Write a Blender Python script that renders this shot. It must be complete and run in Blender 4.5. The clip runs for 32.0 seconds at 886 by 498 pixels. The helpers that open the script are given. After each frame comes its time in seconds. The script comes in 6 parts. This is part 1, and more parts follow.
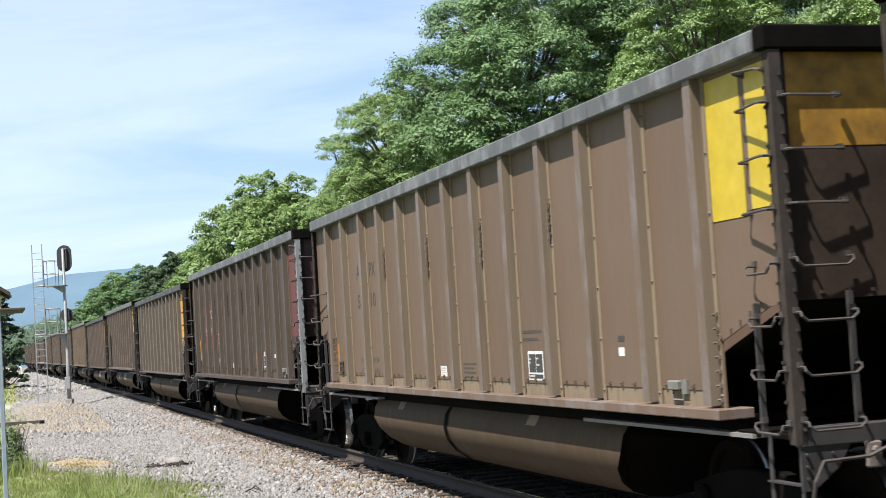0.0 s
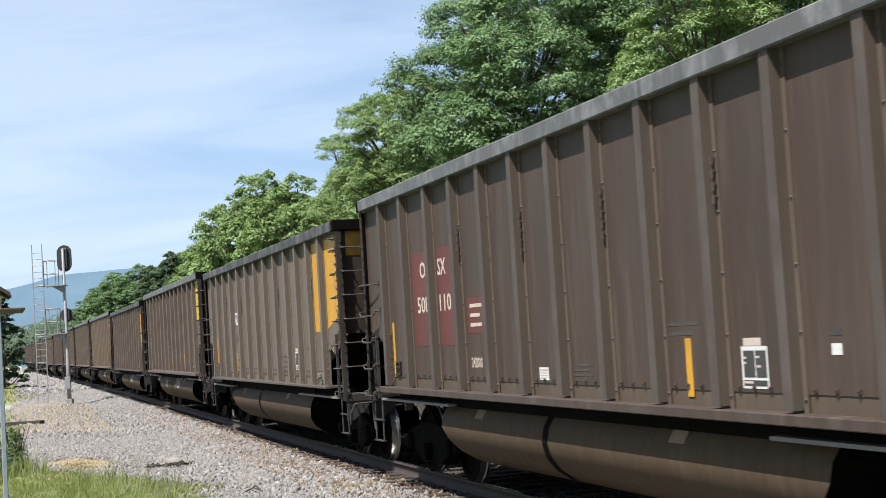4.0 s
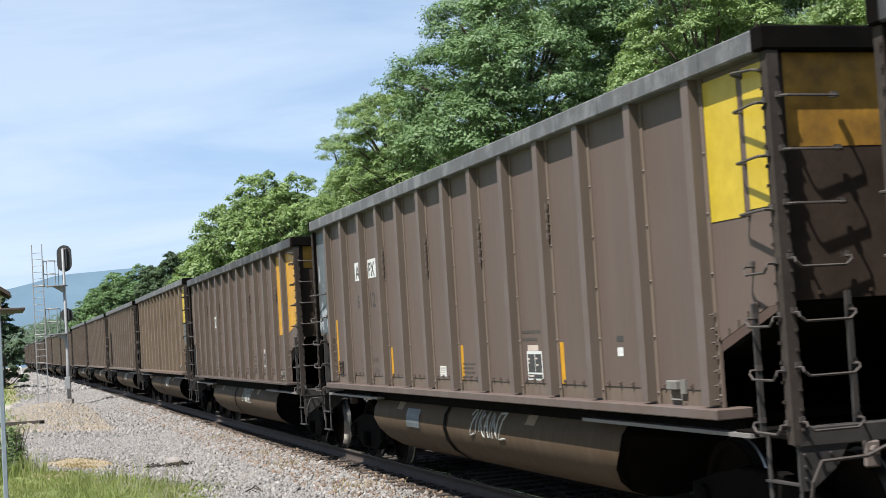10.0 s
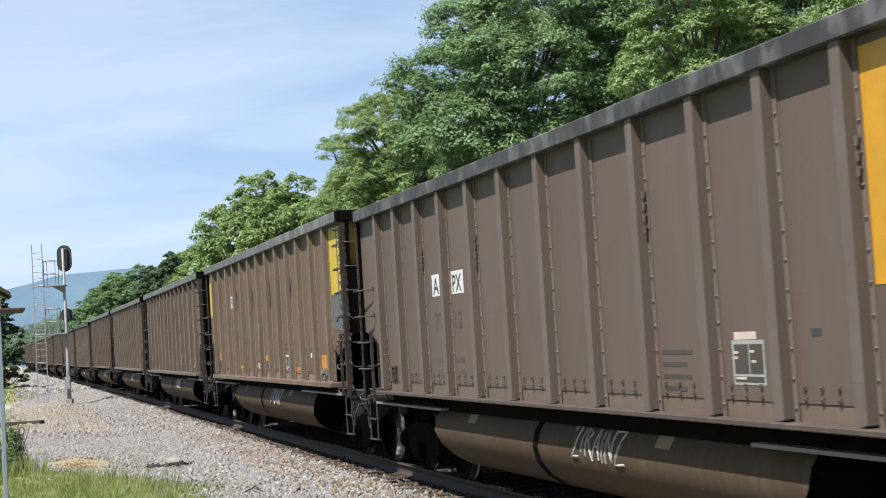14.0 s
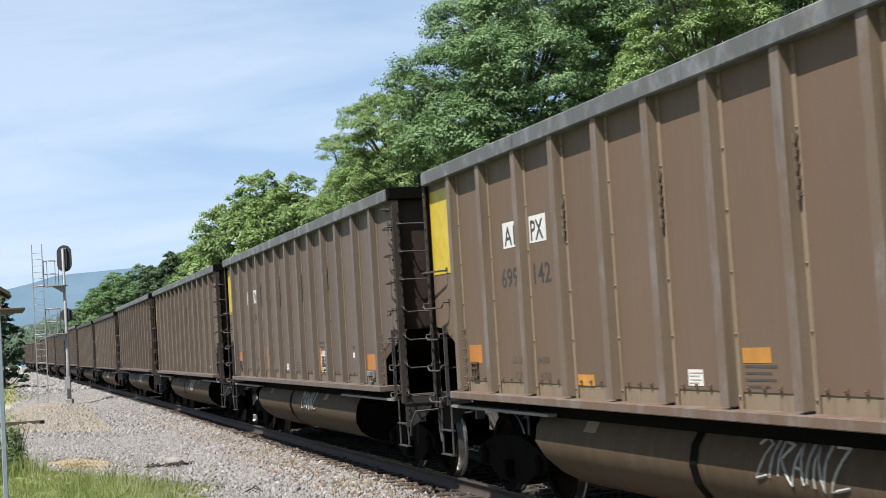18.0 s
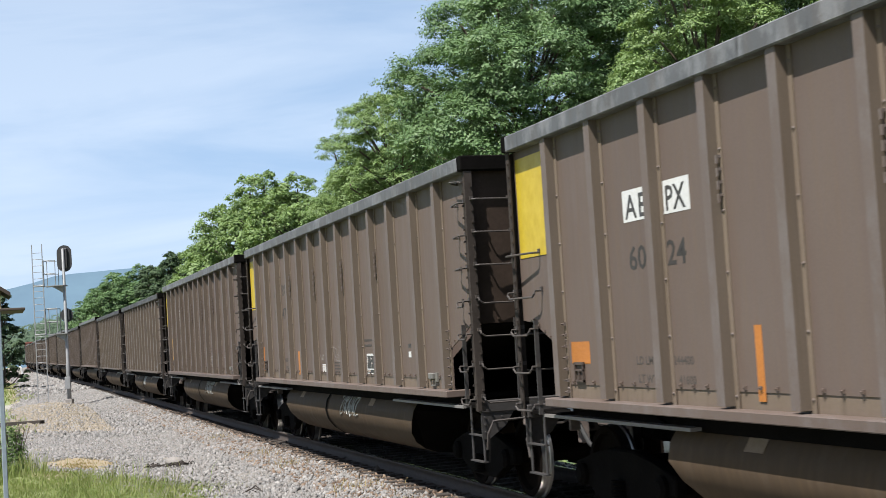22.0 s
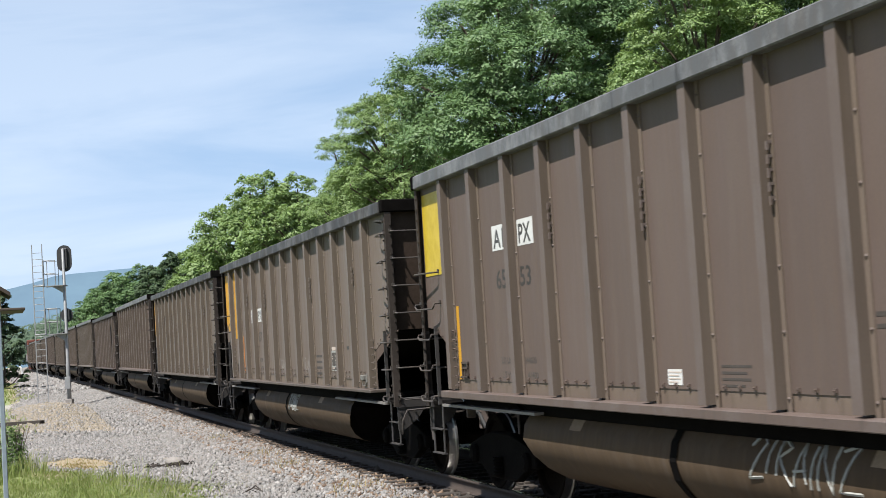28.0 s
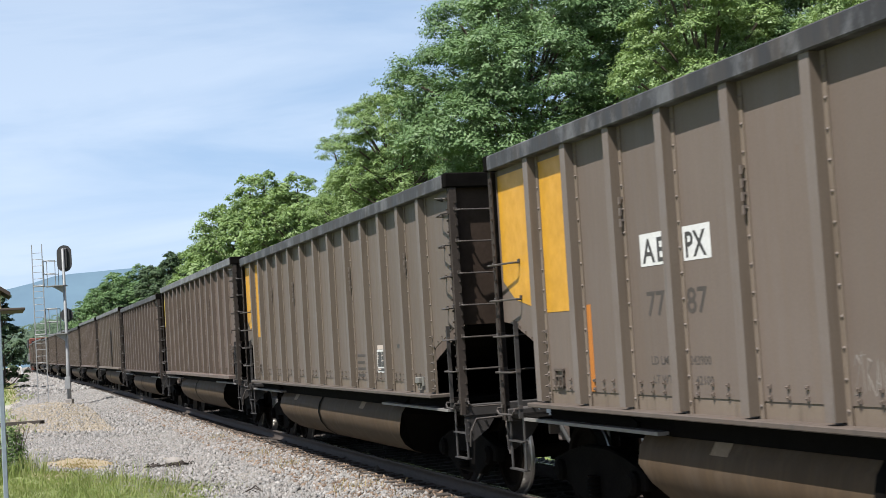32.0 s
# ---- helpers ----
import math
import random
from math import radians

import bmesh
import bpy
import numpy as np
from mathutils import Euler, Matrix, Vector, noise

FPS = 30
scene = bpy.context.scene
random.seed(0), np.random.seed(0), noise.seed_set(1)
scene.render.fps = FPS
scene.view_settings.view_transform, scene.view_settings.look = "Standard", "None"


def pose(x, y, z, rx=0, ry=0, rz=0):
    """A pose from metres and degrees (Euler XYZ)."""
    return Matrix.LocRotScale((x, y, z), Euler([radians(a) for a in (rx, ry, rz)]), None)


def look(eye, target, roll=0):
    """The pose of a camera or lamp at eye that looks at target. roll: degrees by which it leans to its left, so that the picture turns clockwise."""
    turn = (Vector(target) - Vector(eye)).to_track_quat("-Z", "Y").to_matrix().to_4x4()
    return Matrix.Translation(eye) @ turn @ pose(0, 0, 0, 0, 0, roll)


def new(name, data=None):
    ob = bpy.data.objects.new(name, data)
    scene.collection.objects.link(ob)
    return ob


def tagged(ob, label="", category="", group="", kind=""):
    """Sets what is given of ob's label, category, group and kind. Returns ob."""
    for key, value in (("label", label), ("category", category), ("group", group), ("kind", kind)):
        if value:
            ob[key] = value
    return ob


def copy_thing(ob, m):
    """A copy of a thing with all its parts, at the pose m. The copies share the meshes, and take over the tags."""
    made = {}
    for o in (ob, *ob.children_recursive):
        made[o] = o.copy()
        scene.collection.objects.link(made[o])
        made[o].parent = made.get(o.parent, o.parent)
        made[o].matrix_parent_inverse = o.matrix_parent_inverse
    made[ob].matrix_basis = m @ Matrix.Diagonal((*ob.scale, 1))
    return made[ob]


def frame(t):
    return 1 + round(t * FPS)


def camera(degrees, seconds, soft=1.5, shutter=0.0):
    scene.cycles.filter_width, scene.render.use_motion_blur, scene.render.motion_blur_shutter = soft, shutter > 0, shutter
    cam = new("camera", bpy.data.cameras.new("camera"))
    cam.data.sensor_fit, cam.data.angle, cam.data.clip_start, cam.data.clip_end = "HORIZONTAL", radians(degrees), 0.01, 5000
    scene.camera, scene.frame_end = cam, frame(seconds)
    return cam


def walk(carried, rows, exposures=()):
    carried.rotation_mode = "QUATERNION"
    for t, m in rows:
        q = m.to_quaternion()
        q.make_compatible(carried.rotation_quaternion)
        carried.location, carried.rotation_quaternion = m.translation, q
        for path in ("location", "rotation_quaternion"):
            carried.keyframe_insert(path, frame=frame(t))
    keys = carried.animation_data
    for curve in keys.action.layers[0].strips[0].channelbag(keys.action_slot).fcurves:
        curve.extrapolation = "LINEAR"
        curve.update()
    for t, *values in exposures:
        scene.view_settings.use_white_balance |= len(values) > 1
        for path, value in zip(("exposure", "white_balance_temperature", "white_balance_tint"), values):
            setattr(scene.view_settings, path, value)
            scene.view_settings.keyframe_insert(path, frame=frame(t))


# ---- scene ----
# The railway climbs gently away from the camera; lengths along it are s, offsets to the right of it c.
CAMERA_Z = 1.93
GRADE = 0.02933
HEADING = radians(-17.601)
CENTRE = 6.6126            # from the camera to the middle of the track, abeam
KNOTS = (0, 40, 80, 120, 160, 200, 250, 320)
BENDS = (3.471e-4, 8.37e-5, -2.711e-4, -4.64e-5, 5.0e-5, 2.0e-4, 2.4e-4, 2.8e-4)
SECONDS = 32.0

cam = camera(33.869, SECONDS, soft=0.85, shutter=0.2)
EYE = (0.0, 0.0, CAMERA_Z)
AIM = (0.0, math.cos(radians(4.878)), CAMERA_Z + math.sin(radians(4.878)))
STAND = look(EYE, AIM, -3.969)
walk(cam, [(0.0, STAND), (SECONDS, STAND)], exposures=((0.0, 1.31), (1.0, 1.18), (3.0, 1.13), (6.0, 1.14), (12.0, 1.10), (20.0, 1.07), (32.0, 1.07)))

# ---- world, sun and exposure ----
SUN_TO = Vector((-0.325, -0.365, 0.87)).normalized()


def make_world():
    world = bpy.data.worlds.new("daylight")
    world.use_nodes = True
    tree = world.node_tree
    tree.nodes.clear()
    out = tree.nodes.new("ShaderNodeOutputWorld")
    back = tree.nodes.new("ShaderNodeBackground")
    sky = tree.nodes.new("ShaderNodeTexSky")
    sky.sky_type = "NISHITA"
    sky.sun_disc = False
    sky.sun_elevation = math.asin(SUN_TO.z)
    sky.sun_rotation = math.atan2(SUN_TO.x, SUN_TO.y)
    sky.altitude, sky.air_density, sky.dust_density, sky.ozone_density = 100, 1.0, 1.2, 1.0
    coord = tree.nodes.new("ShaderNodeTexCoord")
    mapping = tree.nodes.new("ShaderNodeMapping")
    mapping.inputs["Scale"].default_value = (1.2, 1.2, 7.0)
    mapping.inputs["Rotation"].default_value = (0.05, 0.1, 0.6)
    mapping.inputs["Location"].default_value = (1.7, 0.4, 0.0)
    cloud = tree.nodes.new("ShaderNodeTexNoise")
    cloud.inputs["Scale"].default_value = 2.2
    cloud.inputs["Detail"].default_value = 6.0
    cloud.inputs["Roughness"].default_value = 0.55
    cloud.inputs["Distortion"].default_value = 0.6
    ramp = tree.nodes.new("ShaderNodeMapRange")
    ramp.inputs["From Min"].default_value = 0.30
    ramp.inputs["From Max"].default_value = 0.62
    ramp.inputs["To Min"].default_value = 0.0
    ramp.inputs["To Max"].default_value = 0.68
    up = tree.nodes.new("ShaderNodeSeparateXYZ")
    haze = tree.nodes.new("ShaderNodeMapRange")
    haze.inputs["From Min"].default_value = 0.0
    haze.inputs["From Max"].default_value = 0.6
    haze.inputs["To Min"].default_value = 0.85
    haze.inputs["To Max"].default_value = 0.10
    air = tree.nodes.new("ShaderNodeMix")
    air.data_type = "RGBA"
    air.inputs[7].default_value = (4.2, 6.1, 9.1, 1)
    mix = tree.nodes.new("ShaderNodeMix")
    mix.data_type = "RGBA"
    mix.inputs[7].default_value = (7.8, 8.7, 10.0, 1)
    thin = tree.nodes.new("ShaderNodeMath")
    thin.operation = "MULTIPLY"
    link = tree.links.new
    link(coord.outputs["Generated"], mapping.inputs["Vector"])
    link(coord.outputs["Generated"], up.inputs[0])
    link(up.outputs["Z"], haze.inputs["Value"])
    link(mapping.outputs["Vector"], cloud.inputs["Vector"])
    link(cloud.outputs["Fac"], ramp.inputs["Value"])
    link(ramp.outputs["Result"], thin.inputs[0])
    link(haze.outputs["Result"], thin.inputs[1])
    link(haze.outputs["Result"], air.inputs[0])
    link(sky.outputs["Color"], air.inputs[6])
    link(thin.outputs[0], mix.inputs[0])
    link(air.outputs[2], mix.inputs[6])
    link(mix.outputs[2], back.inputs["Color"])
    back.inputs["Strength"].default_value = 0.056
    link(back.outputs["Background"], out.inputs["Surface"])
    scene.world = world


make_world()
sun = new("sun", bpy.data.lights.new("sun", "SUN"))
sun.data.energy, sun.data.angle, sun.data.color = 5.0, radians(0.55), (1.0, 0.96, 0.91)
sun.matrix_world = look(SUN_TO * 200, (0, 0, 0))


# ---- the line of the track ----
def lay_line():
    step = 0.5
    s = np.arange(-80, 480 + step, step)
    bend = np.interp(s, KNOTS, BENDS)
    turn = np.concatenate([[0], np.cumsum((bend[1:] + bend[:-1]) / 2 * step)])
    zero = int(round(80 / step))
    turn = turn - turn[zero] + HEADING
    mid = (turn[1:] + turn[:-1]) / 2
    x = np.concatenate([[0], np.cumsum(np.sin(mid) * step)])
    y = np.concatenate([[0], np.cumsum(np.cos(mid) * step)])
    x += math.cos(HEADING) * CENTRE - x[zero]
    y += -math.sin(HEADING) * CENTRE - y[zero]
    return s, x, y, turn


LINE_S, LINE_X, LINE_Y, LINE_TURN = lay_line()


def rise(s):
    """Height of the rails' top at s."""
    s = np.asarray(s, float)
    return GRADE * np.where(s < 330, s, 330 + 60 * np.tanh((s - 330) / 60))


def along(s, c=0.0, up=0.0):
    """World places at s along the line, c to the right of it, up above the rails."""
    s = np.asarray(s, float)
    t = np.interp(s, LINE_S, LINE_TURN)
    x = np.interp(s, LINE_S, LINE_X) + np.where(s > 480, (s - 480) * np.sin(LINE_TURN[-1]), 0) + np.where(s < -80, (s + 80) * np.sin(LINE_TURN[0]), 0)
    y = np.interp(s, LINE_S, LINE_Y) + np.where(s > 480, (s - 480) * np.cos(LINE_TURN[-1]), 0) + np.where(s < -80, (s + 80) * np.cos(LINE_TURN[0]), 0)
    return np.stack([x + c * np.cos(t), y - c * np.sin(t), rise(s) + up + 0 * x], -1)


def bench(s, c):
    """Height of the ground over the rails' top at c beside the line."""
    s, c = np.asarray(s, float), np.asarray(c, float)
    h = np.interp(c, (-1500, -300, -60, -14, -8, -5.5, -3.6, -2.7, -1.8, 1.8, 2.7, 4.5, 8, 14, 40, 200, 2500),
                  (-6, -3, -1.0, -0.35, -0.22, -0.24, -0.36, -0.36, -0.21, -0.21, -0.5, -0.9, -0.5, 0.1, 1.0, 3.0, 20))
    mound = 0.42 * np.exp(-((s - 56) / 7.5) ** 2 - ((c + 4.6) / 1.5) ** 2)
    dip = -0.45 * np.exp(-((s - 82) / 14) ** 2 - ((c + 8.5) / 3.0) ** 2)
    return h + mound + dip


# ---- materials ----
def shader(name, rough=0.7, metal=0.0):
    m = bpy.data.materials.new(name)
    m.use_nodes = True
    tree = m.node_tree
    b = tree.nodes["Principled BSDF"]
    b.inputs["Roughness"].default_value = rough
    b.inputs["Metallic"].default_value = metal
    return m, tree, b


def add(tree, kind, **values):
    n = tree.nodes.new(kind)
    for k, v in values.items():
        n.inputs[k.replace("_", " ")].default_value = v
    return n


def noise_of(tree, scale, detail=5.0, rough=0.6, stretch=(1, 1, 1), space="Object"):
    coord = tree.nodes.new("ShaderNodeTexCoord")
    mapping = tree.nodes.new("ShaderNodeMapping")
    mapping.inputs["Scale"].default_value = stretch
    tree.links.new(coord.outputs[space], mapping.inputs["Vector"])
    n = tree.nodes.new("ShaderNodeTexNoise")
    n.noise_dimensions = "4D"
    n.inputs["Scale"].default_value = scale
    n.inputs["Detail"].default_value = detail
    n.inputs["Roughness"].default_value = rough
    tree.links.new(mapping.outputs["Vector"], n.inputs["Vector"])
    return n


def ramp_of(tree, source, lo, hi, a=0.0, b=1.0):
    r = add(tree, "ShaderNodeMapRange", From_Min=lo, From_Max=hi, To_Min=a, To_Max=b)
    tree.links.new(source, r.inputs["Value"])
    return r.outputs["Result"]


def mixed(tree, fac, a, b, blend="MIX"):
    n = tree.nodes.new("ShaderNodeMix")
    n.data_type, n.blend_type = "RGBA", blend
    for slot, v in ((0, fac), (6, a), (7, b)):
        if isinstance(v, (int, float)):
            n.inputs[slot].default_value = v
        elif isinstance(v, tuple):
            n.inputs[slot].default_value = (*v, 1)
        else:
            tree.links.new(v, n.inputs[slot])
    return n.outputs[2]


def bumped(tree, b, height, strength, distance):
    n = add(tree, "ShaderNodeBump", Strength=strength, Distance=distance)
    tree.links.new(height, n.inputs["Height"])
    tree.links.new(n.outputs["Normal"], b.inputs["Normal"])


def plain(name, colour, rough=0.7, metal=0.0, vary=0.25, scale=3.0, bump=0.0, fine=40.0, second=None):
    """Two scales of variation over one base colour."""
    m, t, b = shader(name, rough, metal)
    n1, n2 = noise_of(t, scale), noise_of(t, fine)
    dark = tuple(v * (1 - vary) for v in colour)
    light = second or tuple(min(1, v * (1 + vary)) for v in colour)
    c = mixed(t, ramp_of(t, n1.outputs["Fac"], 0.3, 0.7), dark, light)
    c = mixed(t, ramp_of(t, n2.outputs["Fac"], 0.3, 0.7, 0.0, 0.5), c, tuple(v * 0.6 for v in colour))
    t.links.new(c, b.inputs["Base Color"])
    t.links.new(ramp_of(t, n2.outputs["Fac"], 0.2, 0.8, max(0, rough - 0.12), min(1, rough + 0.12)), b.inputs["Roughness"])
    if bump:
        bumped(t, b, n2.outputs["Fac"], bump, 0.01)
    return m


def times(tree, a, b):
    n = tree.nodes.new("ShaderNodeMath")
    n.operation = "MULTIPLY"
    for slot, v in ((0, a), (1, b)):
        if isinstance(v, (int, float)):
            n.inputs[slot].default_value = v
        else:
            tree.links.new(v, n.inputs[slot])
    return n.outputs[0]


def car_paint(name, rust=0.5, scuff=0.0, dust=0.0, bloom=(0.110, 0.058, 0.034), darken=0.0):
    """Sun-faded, dust-covered paint in the object's own colour, with streaks and rusty blooms; the colour's alpha says how far it is soiled."""
    m, t, b = shader(name, 0.62)
    b.inputs["Specular IOR Level"].default_value = 0.22
    info = t.nodes.new("ShaderNodeObjectInfo")
    seed = times(t, info.outputs["Random"], 37.0)
    streak = noise_of(t, 2.2, 6, 0.65, (3.0, 3.0, 0.35))
    runs = noise_of(t, 4.5, 5, 0.6, (3.0, 3.0, 0.12))
    blotch = noise_of(t, 0.9, 4, 0.55)
    grain = noise_of(t, 55, 4, 0.7)
    worn = noise_of(t, 3.2, 8, 0.72, (1.0, 1.0, 0.6))
    for n in (streak, runs, blotch, worn):
        t.links.new(seed, n.inputs["W"])
    soiled = info.outputs["Alpha"]
    c = info.outputs["Color"]
    c = mixed(t, ramp_of(t, blotch.outputs["Fac"], 0.3, 0.7, 0.0, 0.45), c, (0.80, 0.73, 0.66), "MULTIPLY")
    c = mixed(t, ramp_of(t, streak.outputs["Fac"], 0.48, 0.75, 0.0, 0.40), c, (0.112, 0.092, 0.077))
    # Mixes the whole surface towards one dark brown tone.
    if darken:
        c = mixed(t, ramp_of(t, streak.outputs["Fac"], 0.25, 0.75, darken, darken * 0.7), c, (0.040, 0.032, 0.025))
    if not scuff:
        c = mixed(t, times(t, ramp_of(t, runs.outputs["Fac"], 0.45, 0.72, 0.0, 0.42), soiled), c, (0.125, 0.082, 0.046))
    c = mixed(t, ramp_of(t, worn.outputs["Fac"], 0.62, 0.74, 0.0, rust), c, bloom)
    if scuff:
        c = mixed(t, times(t, ramp_of(t, worn.outputs["Fac"], 0.52, 0.40, 0.0, scuff), soiled), c, (0.195, 0.20, 0.21))
        c = mixed(t, ramp_of(t, streak.outputs["Fac"], 0.40, 0.33, 0.0, scuff), c, (0.025, 0.024, 0.023))
    if dust:
        c = mixed(t, times(t, ramp_of(t, streak.outputs["Fac"], 0.3, 0.7, dust * 0.7, dust), soiled), c, (0.205, 0.160, 0.108))
        c = mixed(t, ramp_of(t, runs.outputs["Fac"], 0.52, 0.70, 0.0, 0.55), c, (0.062, 0.048, 0.035))
    c = mixed(t, ramp_of(t, grain.outputs["Fac"], 0.35, 0.7, 0.0, 0.22), c, (0.045, 0.037, 0.033))
    t.links.new(c, b.inputs["Base Color"])
    t.links.new(ramp_of(t, streak.outputs["Fac"], 0.3, 0.7, 0.48, 0.70), b.inputs["Roughness"])
    bumped(t, b, blotch.outputs["Fac"], 0.25, 0.03)
    return m


BODY = car_paint("weathered_car_paint", 0.35)
CHORD = car_paint("scuffed_chord_paint", 0.2, 0.75)
RIB = car_paint("worn_rib_paint", 0.55, 0.30, 0.0, (0.125, 0.058, 0.042))
RIBDUST = car_paint("dusty_rib_paint", 0.2, 0.0, 0.85)
WEB = car_paint("darker_web_paint", 0.4, 0.0, 0.5, darken=0.6)
# Yellow of the car ends: grime, with the end's shade put in as well.
END_YELLOW = plain("grimy_yellow_with_end_shade", (0.24, 0.118, 0.006), 0.7, 0, 0.6, 4.0, 0, 9)
YELLOW = plain("lemon_yellow_paint", (0.42, 0.305, 0.018), 0.5, 0, 0.10, 1.5, 0, 7.0)
AMBER = plain("amber_yellow_paint", (0.45, 0.228, 0.014), 0.5, 0, 0.12, 1.5, 0, 7.0)
ORANGE = plain("orange_stripe_paint", (0.36, 0.130, 0.022), 0.55, 0, 0.15, 2.0)
TANGERINE = plain("faded_tangerine_paint", (0.36, 0.165, 0.026), 0.6, 0, 0.2, 3.0, 0, 9.0)
RED = plain("maroon_patch_paint", (0.090, 0.022, 0.019), 0.6, 0, 0.2, 1.2)
WHITE = plain("white_sticker", (0.52, 0.52, 0.51), 0.5, 0, 0.08, 6.0)
INK = plain("black_stencil", (0.035, 0.033, 0.032), 0.6, 0, 0.2, 4.0)
STENCIL = plain("worn_black_stencil", (0.026, 0.023, 0.021), 0.7, 0, 0.3, 5.0)
FADED = plain("faded_stencil", (0.044, 0.036, 0.031), 0.7, 0, 0.25, 5.0)
PALE = plain("pale_stencil", (0.43, 0.36, 0.31), 0.6, 0, 0.12, 5.0)
DUST = plain("tan_dust_patch", (0.19, 0.135, 0.085), 0.8, 0, 0.2, 4.0)
FAINT = plain("faint_old_spray", (0.19, 0.18, 0.165), 0.7, 0, 0.25, 6.0)
SPRAY = plain("pale_spray_paint", (0.26, 0.265, 0.245), 0.6, 0, 0.12, 6.0)
GREYPATCH = plain("pale_grey_patch_paint", (0.072, 0.084, 0.093), 0.55, 0, 0.3, 2.0, 0, 9.0)
SMEAR = plain("thin_white_smear", (0.24, 0.26, 0.28), 0.6, 0, 0.45, 9.0)
TUB = car_paint("tub_paint", 0.25)
# End sheets and end posts are a darker brown than the sides.
ENDPAINT = plain("dark_brown_end_paint", (0.040, 0.029, 0.023), 0.75, 0, 0.35, 2.2, 0.1, 20)
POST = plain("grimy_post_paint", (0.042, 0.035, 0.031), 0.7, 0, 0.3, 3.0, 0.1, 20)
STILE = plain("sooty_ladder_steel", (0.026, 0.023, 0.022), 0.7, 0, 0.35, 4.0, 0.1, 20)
BOXGREY = plain("pale_dusty_box_paint", (0.125, 0.120, 0.108), 0.7, 0, 0.2, 9.0)
DARKGREY = plain("dark_grey_overpaint", (0.075, 0.079, 0.083), 0.6, 0, 0.2, 2.0)
# Darker copy of the side's red, with the end face's shade painted in.
DARKRED = plain("red_paint_in_end_shade", (0.034, 0.010, 0.010), 0.7, 0, 0.3, 2.0)
# Steel near black: the shade below the cars is put into its colour.
UNDER = plain("grimy_steel_with_shade", (0.005, 0.0044, 0.004), 0.9, 0.0, 0.35, 5.0, 0.3)
# Wheel plates likewise carry that shade in their colour.
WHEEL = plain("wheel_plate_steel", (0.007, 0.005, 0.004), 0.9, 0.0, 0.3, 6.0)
for m in (UNDER, ENDPAINT, POST, TUB, WHEEL):
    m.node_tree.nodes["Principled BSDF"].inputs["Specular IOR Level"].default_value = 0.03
CAST = plain("cast_steel_rust", (0.110, 0.088, 0.078), 0.75, 0.0, 0.4, 6.0, 0.4)
BRAKE = plain("blue_grey_casting", (0.085, 0.105, 0.125), 0.5, 0.2, 0.3, 8.0)
TREAD = plain("polished_wheel_tread", (0.40, 0.39, 0.38), 0.4, 1.0, 0.1, 8.0)
RUBBER = plain("black_rubber", (0.02, 0.02, 0.02), 0.8, 0, 0.2, 10)
ROD = car_paint("grab_iron_paint", 0.3)
RAILSIDE = plain("rusty_rail_steel", (0.035, 0.024, 0.018), 0.8, 0.1, 0.3, 7.0, 0.2)
RAILTOP = plain("bright_rail_head", (0.55, 0.53, 0.50), 0.25, 1.0, 0.1, 5.0)
TIE = plain("creosoted_timber", (0.030, 0.023, 0.018), 0.9, 0, 0.4, 4.0, 0.5, 25)
GALV = plain("galvanised_steel", (0.21, 0.215, 0.22), 0.55, 0.2, 0.2, 6.0)
BLACKPAINT = plain("black_signal_paint", (0.018, 0.018, 0.02), 0.6, 0, 0.3, 6.0)
CONCRETE = plain("old_concrete", (0.20, 0.185, 0.17), 0.9, 0, 0.2, 4.0, 0.4)
BARK = plain("tree_bark", (0.08, 0.06, 0.045), 0.95, 0, 0.35, 3.0, 0.8, 18)


# ---- mesh helpers ----
def part(name, bm, material, parent, label="", smooth=False):
    """Links a bmesh as one mesh object under parent, with the origin of its parent."""
    me = bpy.data.meshes.new(name)
    bmesh.ops.recalc_face_normals(bm, faces=bm.faces)
    bm.to_mesh(me)
    bm.free()
    for m in (material if isinstance(material, (list, tuple)) else (material,)):
        me.materials.append(m)
    if smooth:
        me.polygons.foreach_set("use_smooth", [True] * len(me.polygons))
    ob = new(name, me)
    ob.parent = parent
    if label:
        tagged(ob, label)
    return ob


def bevelled(bm, width, segments=1):
    bmesh.ops.bevel(bm, geom=list(bm.edges), offset=width, segments=segments, affect="EDGES", profile=0.5)
    return bm


def box(bm, x0, x1, y0, y1, z0, z1):
    v = [bm.verts.new(q) for q in ((x0, y0, z0), (x1, y0, z0), (x1, y1, z0), (x0, y1, z0), (x0, y0, z1), (x1, y0, z1), (x1, y1, z1), (x0, y1, z1))]
    for f in ((0, 3, 2, 1), (4, 5, 6, 7), (0, 1, 5, 4), (1, 2, 6, 5), (2, 3, 7, 6), (3, 0, 4, 7)):
        bm.faces.new([v[i] for i in f])
    return bm


def boxes(*list_of):
    bm = bmesh.new()
    for b in list_of:
        box(bm, *b)
    return bm


def prism(bm, outline, a, b):
    """A closed outline of points, moved from a to b (vectors) to make a solid."""
    a, b = Vector(a), Vector(b)
    lo = [bm.verts.new(Vector(q) + a) for q in outline]
    hi = [bm.verts.new(Vector(q) + b) for q in outline]
    n = len(lo)
    bm.faces.new(lo[::-1])
    bm.faces.new(hi)
    for i in range(n):
        bm.faces.new((lo[i], lo[(i + 1) % n], hi[(i + 1) % n], hi[i]))
    return bm


